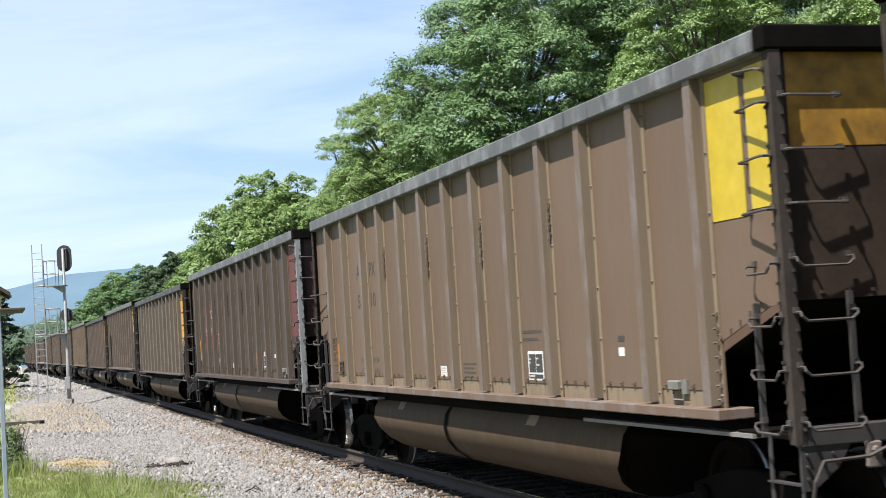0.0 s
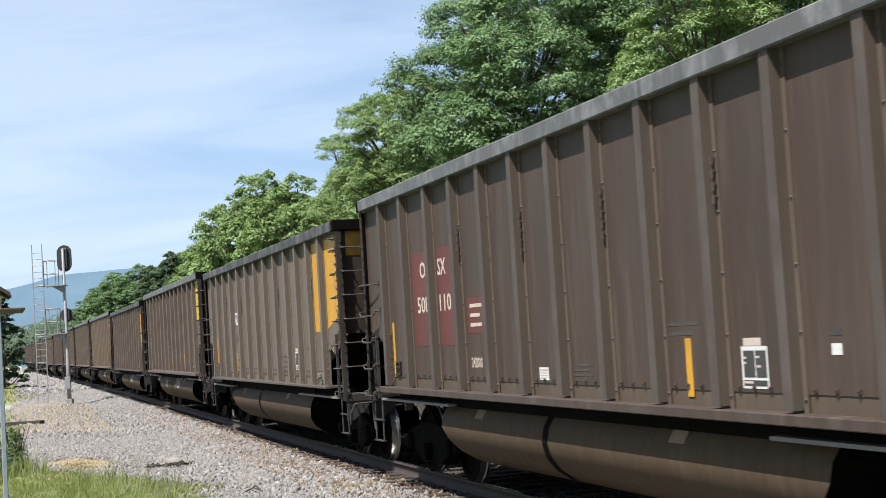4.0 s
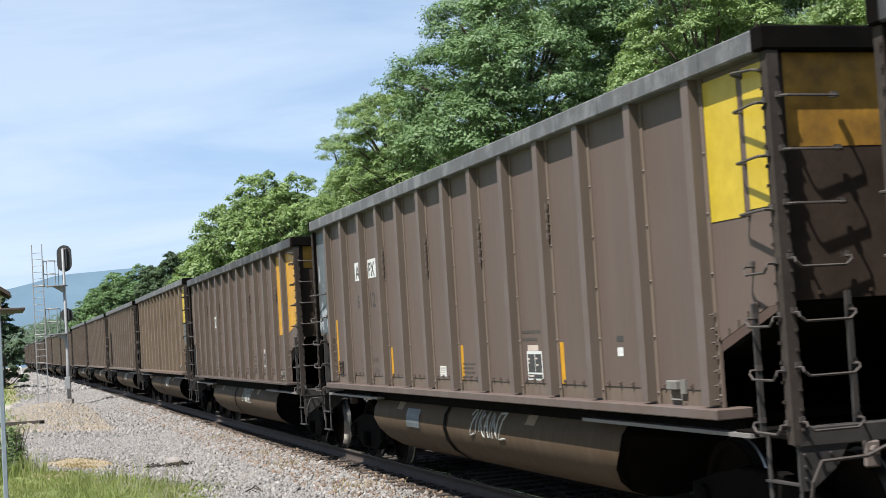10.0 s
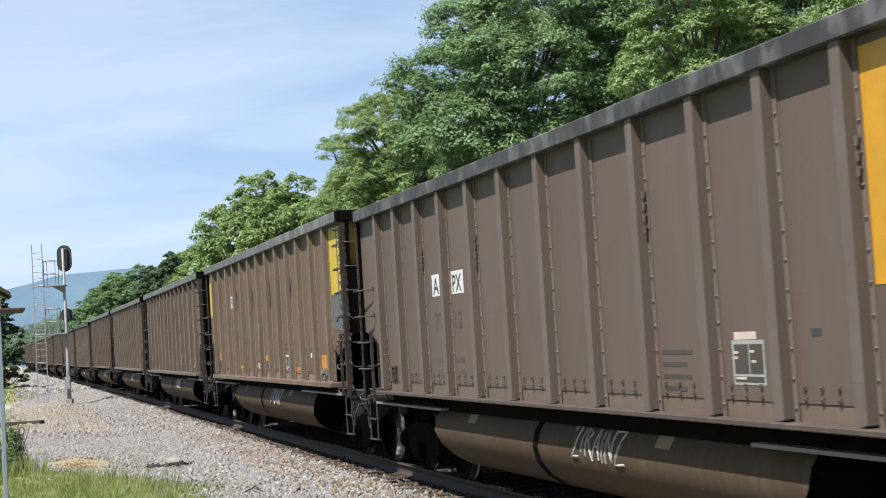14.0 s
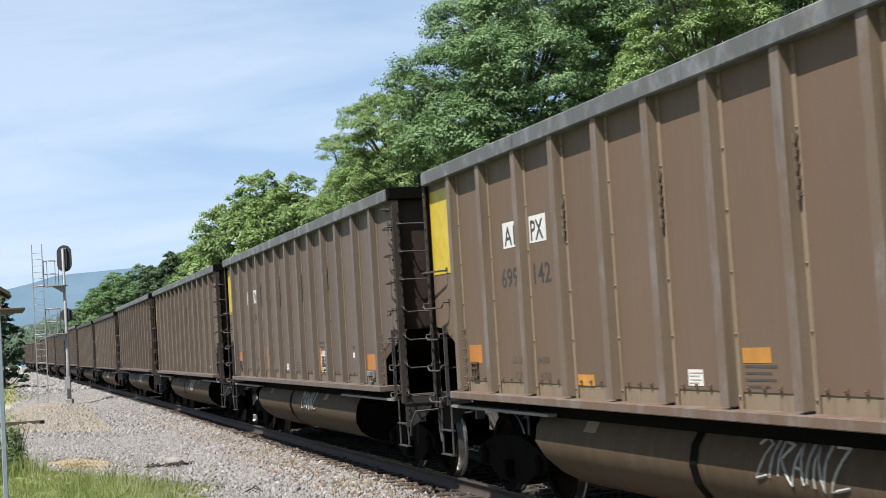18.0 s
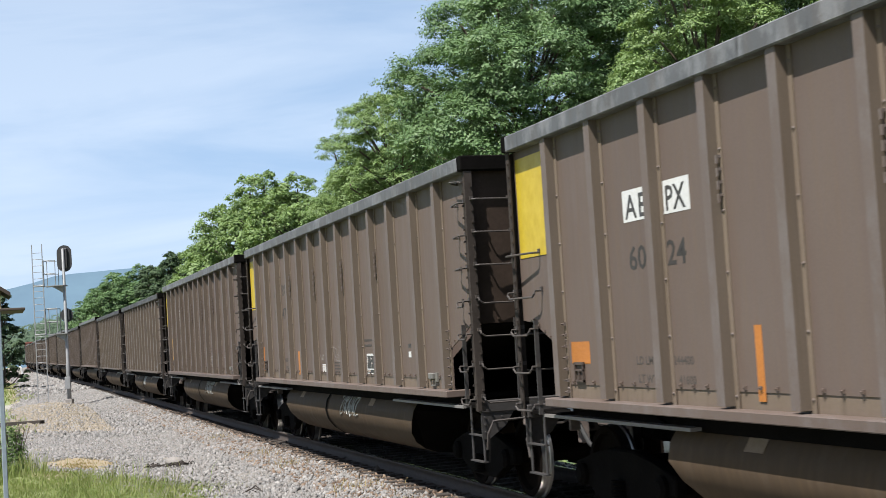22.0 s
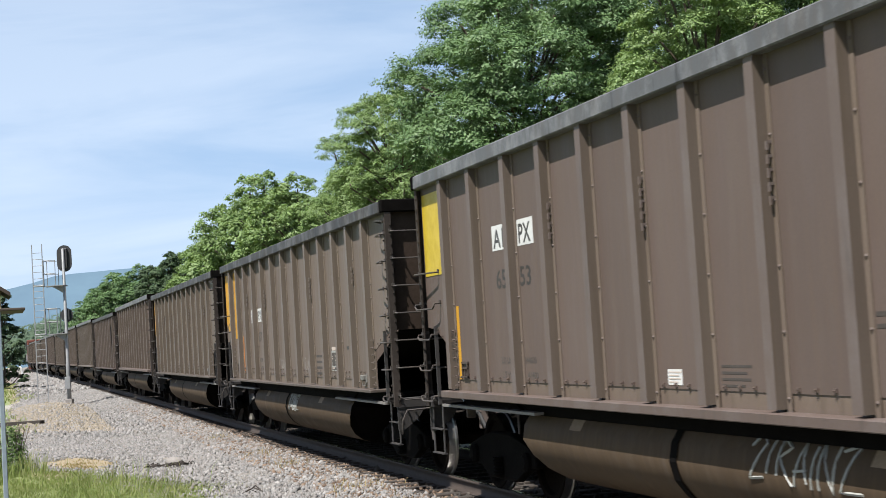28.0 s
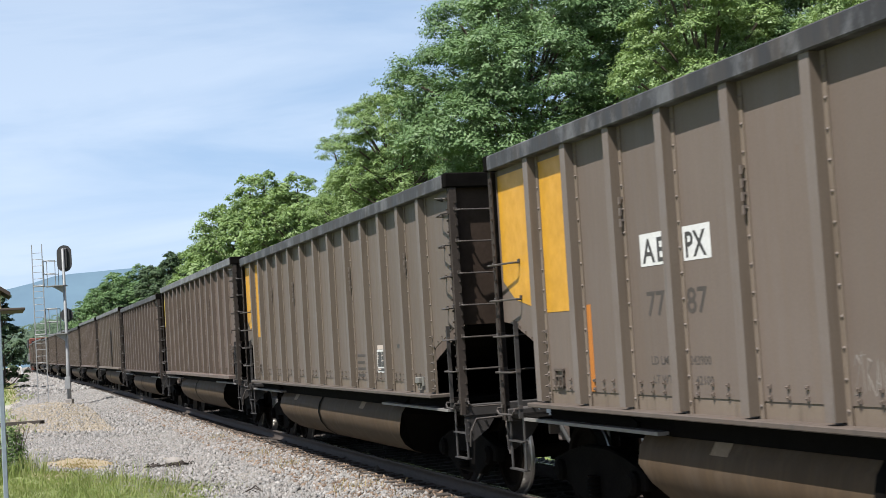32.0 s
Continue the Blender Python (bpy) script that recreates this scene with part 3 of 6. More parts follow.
    for d in (-1, 1):
        bm = bmesh.new()
        px, pw = d * 1.535, 0.088
        prism(bm, [(px, Y(0.0), 0), (px - d * pw, Y(0.0), 0), (px - d * pw, Y(0.014), 0), (px - d * 0.014, Y(0.014), 0), (px - d * 0.014, Y(pw), 0), (px, Y(pw), 0)], (0, 0, base - 0.03), (0, 0, top - 0.16))
        n = 19
        for k in range(n):
            z = base + 0.06 + k * (top - base - 0.4) / (n - 1)
            box(bm, *span(px - d * 0.07 - 0.01, px - d * 0.07 + 0.01, -0.018, 0.0, z, z + 0.022))
            box(bm, min(px, px + d * 0.018), max(px, px + d * 0.018), min(Y(0.065), Y(0.085)), max(Y(0.065), Y(0.085)), z + 0.05, z + 0.072)
        part("corner_post", bm, POST, car)
        full = (near and d < 0) or (not near and d > 0)
        # ladder on the side
        stile = 0.47
        bent = 4 if kind is TALL else 1
        bm = boxes(span(d * 1.50 - 0.021, d * 1.50 + 0.021, stile - 0.012, stile + 0.012, base, 2.0))
        part("ladder_stile", bm, STILE, car)
        if full:
            bm = bmesh.new()
            grab(bm, (d * SKIN, Y(0.12), top - 0.30), (d * SKIN, Y(stile), top - 0.27), (d * 0.10, 0, 0.03))
            part("handhold", bm, ROD, car)
        heights = [base + 0.10 + 0.363 * k for k in range(7)] if full else [base + 0.10 + 0.37 * k for k in range(5)]
        for k, z in enumerate(heights):
            bm = bmesh.new()
            wide = 0.0 if k < 3 else (0.02 if full else 0.16)
            grab(bm, (d * 1.535, Y(0.05), z), (d * (1.50 if not wide else SKIN), Y(stile + wide), z), (d * (0.07 if not wide else 0.085), 0, 0), 0.06 if k < bent else 0.0)
            part("rung", bm, ROD, car)
        # ladder on the end
        bm = boxes(span(d * 1.02 - 0.02, d * 1.02 + 0.02, 0.03, 0.06, base, 2.05))
        part("ladder_stile", bm, STILE, car)
        heights = [base + 0.12 + 0.365 * k for k in range(7)] if full else [base + 0.12 + 0.365 * k for k in range(4)]
        for k, z in enumerate(heights):
            bm = bmesh.new()
            grab(bm, (d * 1.47, Y(0.0), z), (d * 1.02, Y(0.03), z), (0, f * -0.075, 0), 0.06 if k < bent else 0.0)
            part("rung", bm, ROD, car)
        # hanging step
        bm = bmesh.new()
        for y in (0.06, 0.46):
            box(bm, *span(d * 1.47 - 0.006, d * 1.47 + 0.006, y - 0.022, y + 0.022, 0.47, base + 0.02))
        for z in (0.47, 0.76):
            box(bm, *span(d * 1.47 - 0.03, d * 1.47 + 0.03, 0.04, 0.48, z, z + 0.014))
        part("step", bm, STILE, car, "hanging steel sill step")
        # gusset under the corner post, with its bolts
        bm = bmesh.new()
        prism(bm, [(d * 1.50, 0, base - 0.05), (d * 1.12, 0, base - 0.05), (d * 1.22, 0, base - 0.20), (d * 1.42, 0, base - 0.34), (d * 1.50, 0, base - 0.34)], (0, Y(0.012), 0), (0, Y(0.030), 0))
        for q in ((1.46, 0.10), (1.46, 0.18), (1.46, 0.26), (1.36, 0.10), (1.26, 0.10)):
            rod(bm, [(d * q[0], Y(0.012), base - q[1]), (d * q[0], Y(-0.012), base - q[1])], 0.013, 6)
        part("corner_gusset", bm, STILE, car, "bolted steel gusset plate")
    if not near:
        # brake gear on the platform
        bm = bmesh.new()
        lathe(bm, [(-1.26, 0.03), (-1.25, 0.12), (-1.02, 0.13), (-1.0, 0.10), (-0.75, 0.09)], (0, Y(0.70), base + 0.20), "X", 16)
        box(bm, *span(-1.24, -1.08, 0.52, 0.60, base + 0.04, base + 0.36))
        box(bm, *span(-1.30, -1.18, 0.74, 0.84, base + 0.03, base + 0.13))
        for y, z in ((0.50, 0.10), (0.50, 0.18), (0.50, 0.27), (0.62, 0.33)):
            rod(bm, [(-1.25, Y(y), base + z), (-1.31, Y(y), base + z)], 0.022, 8)
        rod(bm, [(-1.26, Y(0.56), base + 0.36), (-1.26, Y(0.56), base + 0.46), (-1.2, Y(0.75), base + 0.50), (-1.0, Y(0.9), base + 0.5)], 0.014, 6)
        part("brake_valve", bm, BRAKE, car, "blue-grey brake valve with pipe fittings")


def tub_outline(sill, u, out=0.0):
    """Barrel-shaped half tub: from under the sill round to the centre sill."""
    b = radians(-35 + 215 * u)
    wide = 0.71 + out if math.cos(b) > 0 else 0.70
    return 0.71 + wide * math.cos(b), sill - 0.38 - (0.49 + out) * math.sin(b)


def build_car(kind, label):
    L, top, sill, ribs = kind.length, kind.top, kind.sill, kind.ribs
    car = empty("coal_car", label, "coal car", "coal cars of the train")
    z0, z1 = sill + 0.08, top - 0.16
    for d in (-1, 1):
        edges = ribs
        part("side_panel", end_bay(kind, True, d), BODY, car)
        part("side_panel", end_bay(kind, False, d), BODY, car)
        for a, b in zip(edges, edges[1:]):
            foot = z0 + 0.125
            bm = boxes((min(d * SKIN, d * (SKIN - 0.012)), max(d * SKIN, d * (SKIN - 0.012)), a, b, foot, z1))
            w = b - a
            hook = [(d * SKIN, a + 0.14 + (w - 0.36) * k / 3, foot + 0.030, d) for k in range(4)]
            if kind is LOW:
                hook += [(d * SKIN, a + 0.14 + (w - 0.36) * k / 3, foot + 0.105, d) for k in range(4)]
            for x, y, z, e in hook:
                rod(bm, [(x, y, z), (x + e * 0.026, y, z)], 0.007, 5)
                box(bm, min(x, x + e * 0.014), max(x, x + e * 0.014), y - 0.017, y + 0.017, z - 0.014, z + 0.014)
            part("side_panel", bm, BODY, car)
            x0, x1 = sorted((d * (SKIN - 0.007), d * (SKIN - 0.019)))
            part("foot_strip", boxes((x0, x1, a, b, z0, foot)), RIBDUST, car, "dusty pale strip below the side sheet")
        for k, y in enumerate(ribs):
            build_rib(car, y, z0, z1, d, (0, 0, 0, 4, 0, 5, 0, 5, 0, 4, 0, 0, 0)[k] if kind is TALL else (0, 3, 0, 0, 4, 0, 0, 0, 4, 0, 3, 0, 0)[k], 7 if k in (0, len(ribs) - 1) else 0, 0.36 if kind is TALL else 0.19)
        x0, x1 = sorted((d * 1.38, d * 1.585))
        part("top_chord", bevelled(boxes((x0, x1, 0.132 - NEAR_OUT, L - 0.132, top - 0.16, top)), 0.012), CHORD, car, "scuffed grey steel top chord")
        x0, x1 = sorted((d * 1.30, d * 1.60))
        part("side_sill", bevelled(boxes((x0, x1, ribs[0] - 0.24, L - ribs[0] + 0.24, sill + (0.0 if kind is TALL else 0.036), sill + 0.08)), 0.008), RIB, car)
        x0, x1 = sorted((d * 1.24, d * 1.34))
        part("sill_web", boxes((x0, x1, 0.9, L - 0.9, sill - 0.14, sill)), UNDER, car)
        for y in (0.55, L - 3.65):
            x0, x1 = sorted((d * 1.40, d * 1.50))
            part("running_strip", boxes((x0, x1, y, y + 3.1, sill - 0.12, sill - 0.09)), RIB, car)
        # rounded tub hanging between the trucks
        bm = bmesh.new()
        rows = 12
        rings = []
        for y, shrink, lift in ((3.05, 1.0, 0.45), (3.06, 1.0, 0.45), (L - 3.06, 1.0, 0.45), (L - 3.05, 1.0, 0.45)):
            ring = []
            for k in range(rows + 1):
                x, z = tub_outline(sill, k / rows)
                lean = 0.55 * max(0.0, (sill - 0.38 - z) / 0.49)
                ring.append(bm.verts.new((d * x, y + (lean if y < L / 2 else -lean), z)))
            rings.append(ring)
        for a, b in zip(rings, rings[1:]):
            for k in range(rows):
                bm.faces.new((a[k], a[k + 1], b[k + 1], b[k]))
        bm.faces.new(rings[0])
        bm.faces.new(rings[-1])
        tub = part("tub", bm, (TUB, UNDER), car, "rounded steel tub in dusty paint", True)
        # End caps take the near-black steel: their shade is put into the colour.
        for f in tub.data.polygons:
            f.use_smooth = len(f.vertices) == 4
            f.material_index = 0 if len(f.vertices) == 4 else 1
        bm = bmesh.new()
        pr = []
        for y in (8.15, 8.27):
            ring = []
            for k in range(rows + 1):
                x, z = tub_outline(sill, k / rows, 0.012)
                ring.append(bm.verts.new((d * x, y, z)))
            pr.append(ring)
        for k in range(rows):
            bm.faces.new((pr[0][k], pr[0][k + 1], pr[1][k + 1], pr[1][k]))
        part("tub_band", bm, UNDER, car, "dark seam band round the tub")
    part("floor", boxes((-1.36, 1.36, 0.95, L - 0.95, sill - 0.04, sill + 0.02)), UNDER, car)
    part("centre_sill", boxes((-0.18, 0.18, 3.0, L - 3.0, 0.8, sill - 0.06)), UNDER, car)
    build_end(car, kind, True)
    build_end(car, kind, False)
    build_truck(car, 1.30, kind)
    build_truck(car, L - 1.30, kind)
    return car


LETTERS = {}


def lettering(car, text, y, z, height, x, material, name="lettering", squeeze=0.85):
    """Painted words on the near side: y is the end that is farther along the car, z the lower edge."""
    key = (text, height, squeeze, material.name)
    if key not in LETTERS:
        cu = bpy.data.curves.new(name, "FONT")
        cu.body, cu.size, cu.extrude, cu.offset, cu.resolution_u = text, height / 0.70, 0.0004, height * 0.022, 2
        ob = bpy.data.objects.new(name, cu)
        scene.collection.objects.link(ob)
        bpy.context.view_layer.update()
        me = bpy.data.meshes.new_from_object(ob.evaluated_get(bpy.context.evaluated_depsgraph_get()))
        bpy.data.objects.remove(ob)
        me.name = name
        me.transform(Matrix.Diagonal((squeeze, 1, 1, 1)))
        me.materials.clear()
        me.materials.append(material)
        LETTERS[key] = me
    ob = new(name, LETTERS[key])
    ob.parent = car
    ob.matrix_basis = Matrix(((0, 0, -1, -x), (-1, 0, 0, y), (0, 1, 0, z), (0, 0, 0, 1)))
    return ob


def patch(car, name, y0, y1, z0, z1, material, x=SKIN, label="", thick=0.0022):
    bm = bmesh.new()
    box(bm, -x - thick, -x, y0, y1, z0, z1)
    return part(name, bm, material, car, label)


def bars(car, y0, y1, z0, z1, rows, material, x=SKIN):
    """Unreadable small print: one bar a line."""
    h = (z1 - z0) / rows
    for k in range(rows):
        short = (0.0, 0.18, 0.06, 0.25)[k % 4] * (y1 - y0)
        patch(car, "print_line", y0 + short, y1, z1 - (k + 0.68) * h, z1 - (k + 0.30) * h, material, x)


def data_board(car, y, z, w=0.36, h=0.30, header=True, rim=WHITE):
    """White-framed dark inspection board."""
    board = patch(car, "data_board", y - w, y, z, z + h, rim, SKIN, "pale-framed dark inspection stencil")
    bm = bmesh.new()
    x = SKIN + 0.0022
    box(bm, -x - 0.002, -x, y - w + 0.02, y - w * 0.55, z + 0.08, z + h - 0.03)
    box(bm, -x - 0.002, -x, y - w * 0.51, y - 0.03, z + 0.08, z + h - 0.03)
    box(bm, -x - 0.002, -x, y - w + 0.02, y - 0.02, z + 0.02, z + 0.06)
    part("board_field", bm, INK if rim is WHITE else FADED, board)
    bm = bmesh.new()
    x += 0.002
    for a, b, c in ((0.06, 0.20, 0.70), (0.06, 0.18, 0.58), (0.56, 0.70, 0.72), (0.60, 0.74, 0.50), (0.08, 0.42, 0.12)):
        box(bm, -x - 0.001, -x, y - w * b, y - w * a, z + h * c, z + h * (c + 0.055))
    part("board_print", bm, PALE, board)
    if header:
        patch(car, "board_header", y - w * 0.78, y - 0.04, z + h + 0.004, z + h + 0.06, PALE, SKIN, "small pale stencil above the board")


def lifting_mark(car, kind):
    """Small stencil that reads upwards on the near web of the last rib."""
    ob = lettering(car, "JACK-LIFT HERE", 0, 0, 0.028, SKIN, FADED, squeeze=1.3)
    way, normal = Vector((-0.9941, 0.1081, 0.0)), Vector((-0.1081, -0.9941, 0.0))
    at = Vector((-SKIN, kind.ribs[-1] - 0.076, kind.sill + 0.42)) + way * 0.034 + normal * 0.0008
    ob.matrix_basis = Matrix(((0, way.x, normal.x, at.x), (0, way.y, normal.y, at.y), (1, 0, 0, at.z), (0, 0, 0, 1)))


SQUIGGLES = (
    ((0.0, 0.75), (0.12, 0.95), (0.28, 0.8), (0.12, 0.35), (0.02, 0.1), (0.3, 0.18)),
    ((0.3, 0.98), (0.62, 1.0)), ((0.45, 1.0), (0.4, 0.2)),
    ((0.62, 0.2), (0.62, 0.9), (0.82, 0.8), (0.66, 0.55), (0.9, 0.1)),
    ((0.95, 0.1), (1.08, 0.85), (1.2, 0.1)), ((0.98, 0.4), (1.2, 0.4)),
    ((1.32, 0.85), (1.32, 0.1)), ((1.45, 0.1), (1.45, 0.85), (1.7, 0.1), (1.72, 0.9)),
    ((1.8, 0.85), (2.1, 0.9), (1.85, 0.1), (2.25, 0.15)))


def tag_scrawl(car, y, top_z, width, height, surface, seed, thick=0.010):
    """Sprayed scrawl that follows the tub."""
    rng = random.Random(seed)
    bm = bmesh.new()
    for line in SQUIGGLES:
        pts = []
        for a, b in line:
            yy = y - a / 2.25 * width + rng.uniform(-0.015, 0.015)
            zz = top_z - height + b * height + rng.uniform(-0.02, 0.02)
            pts.append((-surface(zz) + 0.35 * thick, yy, zz))
        fine = []
        for p, q in zip(pts, pts[1:]):
            for k in range(4):
                zz = p[2] + (q[2] - p[2]) * k / 4
                fine.append((-surface(zz) + 0.35 * thick, p[1] + (q[1] - p[1]) * k / 4, zz))
        fine.append(pts[-1])
        rod(bm, fine, thick, 4)
    part("scrawl", bm, SPRAY if thick > 0.008 else FAINT, car, "pale sprayed scrawl")


def tub_face(kind):
    def face(z):
        u = min(1.0, max(-0.57, (kind.sill - 0.38 - z) / 0.49))
        return 0.71 + 0.71 * math.sqrt(1 - u * u)
    return face


# kind, base colour, near-end paint, far-end paint, mark, number, lettering style, scrawl, label
BROWN, OCHRE, MAUVE, TAN, GREY, MAROON = (0.104, 0.079, 0.068), (0.114, 0.077, 0.055), (0.096, 0.072, 0.063), (0.121, 0.098, 0.084), (0.113, 0.094, 0.080), (0.047, 0.033, 0.027)
SOILED = {BROWN: 0.5, OCHRE: 1.0, MAUVE: 0.30, TAN: 0.35, GREY: 0.35, MAROON: 0.25}
CARS = [
    (TALL, BROWN, "", "", "", "", "", 0, "dusty brown ribbed steel coal car with scuffed top chord"),
    (TALL, OCHRE, "lemon", "", "AE PX", "55 10", "dark", 0, "dusty brown ribbed coal car with a lemon yellow end panel"),
    (TALL, MAROON, "red", "", "OF SX", "508 110", "maroon", 0, "maroon-brown ribbed coal car with a red end and pale corner post"),
    (LOW, GREY, "amber", "", "AE PX", "7 84", "white", 0, "grey-brown ribbed coal car with amber yellow end panels"),
    (TALL, MAUVE, "lemon", "grey", "AE PX", "65 12", "white", 1, "brown ribbed coal car, lemon end panel, grey paint-smeared far end"),
    (LOW, MAUVE, "amber", "", "AE PX", "77 12", "white", 1, "mauve-brown ribbed coal car with amber yellow end panels"),
    (TALL, OCHRE, "lemongrey", "lemon", "AE PX", "699 142", "white", 1, "brown ribbed coal car with lemon and dark grey end paint"),
    (TALL, BROWN, "", "lemon", "AE PX", "60 24", "white", 1, "brown ribbed coal car, bare near end, lemon far end panel"),
    (TALL, BROWN, "", "lemon", "AE PX", "56 47", "dark", 1, "brown ribbed coal car with dark stencilled marks"),
    (TALL, MAUVE, "", "lemon", "AE PX", "65 53", "white", 1, "mauve-brown ribbed coal car with sprayed scrawl on its tub"),
    (LOW, TAN, "", "amber", "AE PX", "77 87", "white", 1, "grey-tan ribbed coal car with amber far end panels"),
    (LOW, GREY, "", "amber", "", "", "", 0, "grey-brown ribbed coal car with amber far end panels"),
]
FAR_COLOURS = (BROWN, MAUVE, GREY, BROWN, TAN, MAUVE, BROWN, GREY, BROWN, MAUVE, TAN)
for n, col in enumerate(FAR_COLOURS):
    CARS.append(((TALL, LOW, TALL)[n % 3], col, "", ("lemon", "", "amber")[n % 3], "", "", "", 0, "weathered brown ribbed steel coal car far along the train"))


def paint_end(car, kind, near, style):
    L, top = kind.length, kind.top
    Y = (lambda y: y) if near else (lambda y: L - y)

    def strip(a, b, z0, z1, material, label):
        patch(car, "end_panel_paint", min(Y(a), Y(b)), max(Y(a), Y(b)), z0, z1, material, SKIN + (0.003 if material is YELLOW else 0.0005), label)

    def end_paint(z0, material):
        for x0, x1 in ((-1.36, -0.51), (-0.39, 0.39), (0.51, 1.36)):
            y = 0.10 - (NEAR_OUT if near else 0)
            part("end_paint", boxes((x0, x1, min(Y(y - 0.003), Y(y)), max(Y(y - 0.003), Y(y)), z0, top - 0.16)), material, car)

    rib = kind.ribs[0] if near else L - kind.ribs[-1]
    e = 0.131 if near else 0.08
    if style.startswith("lemon"):
        if near:
            strip(0.45, rib - e, 2.62, top - 0.20, YELLOW, "lemon yellow painted panel")
            strip(0.0, 0.37, 2.66, top - 0.20, YELLOW, "")
            end_paint(3.05, END_YELLOW)
        else:
            strip(0.10, rib - e, 2.62, top - 0.24, YELLOW, "lemon yellow painted panel")
        if style == "lemongrey":
            strip(0.0, rib - e + 0.02, 2.06, top - 0.19, DARKGREY, "dark grey overpainted end bay")
    elif style == "amber":
        bm = bmesh.new()
        q = 0.0 if near else 0.12
        pts = [(q, top - 0.22), (q, 2.42), (0.45, 2.22), (rib - e, 2.10), (rib - e, top - 0.22)]
        prism(bm, [(0, Y(a), z) for a, z in pts], (-SKIN - 0.003, 0, 0), (-SKIN, 0, 0))
        part("end_panel_paint", bm, AMBER, car, "amber yellow painted panel")
        nxt = kind.ribs[1] if near else L - kind.ribs[-2]
        strip(rib + (0.08 if near else 0.131), nxt - (0.131 if near else 0.08), 2.06, top - 0.22, AMBER, "")
        if near:
            end_paint(3.2, END_YELLOW)
    elif style == "grey":
        strip(0.10, rib - e, 2.03, top - 0.22, GREYPATCH, "grey panel smeared with white paint")
        rng = random.Random(77)
        for a, z, wide, tall, n in ((0.20, 2.98, 0.05, 0.17, 1), (0.24, 2.30, 0.13, 0.16, 5), (0.55, 2.22, 0.20, 0.13, 6), (0.42, 2.80, 0.10, 0.02, 2)):
            bm = bmesh.new()
            for k in range(n):
                ca, cz = a + rng.uniform(-wide, wide) * (n > 1), z + rng.uniform(-tall, tall) * (n > 1)
                size = 1.0 if n == 1 else rng.uniform(0.35, 0.7)
                pts = []
                for j in range(14):
                    q = 2 * math.pi * j / 14
                    e = rng.uniform(0.72, 1.12)
                    pts.append((0, Y(ca + size * wide * e * math.cos(q)), cz + size * tall * e * math.sin(q)))
                prism(bm, pts, (-SKIN - 0.0040 - 0.0006 * k, 0, 0), (-SKIN - 0.0030, 0, 0))
            part("paint_smear", bm, SMEAR, car, "white paint smear")
    elif style == "red":
        strip(0.0, rib - e, 2.02, top - 0.20, RED, "dull red painted panel")
        end_paint(2.2, DARKRED)


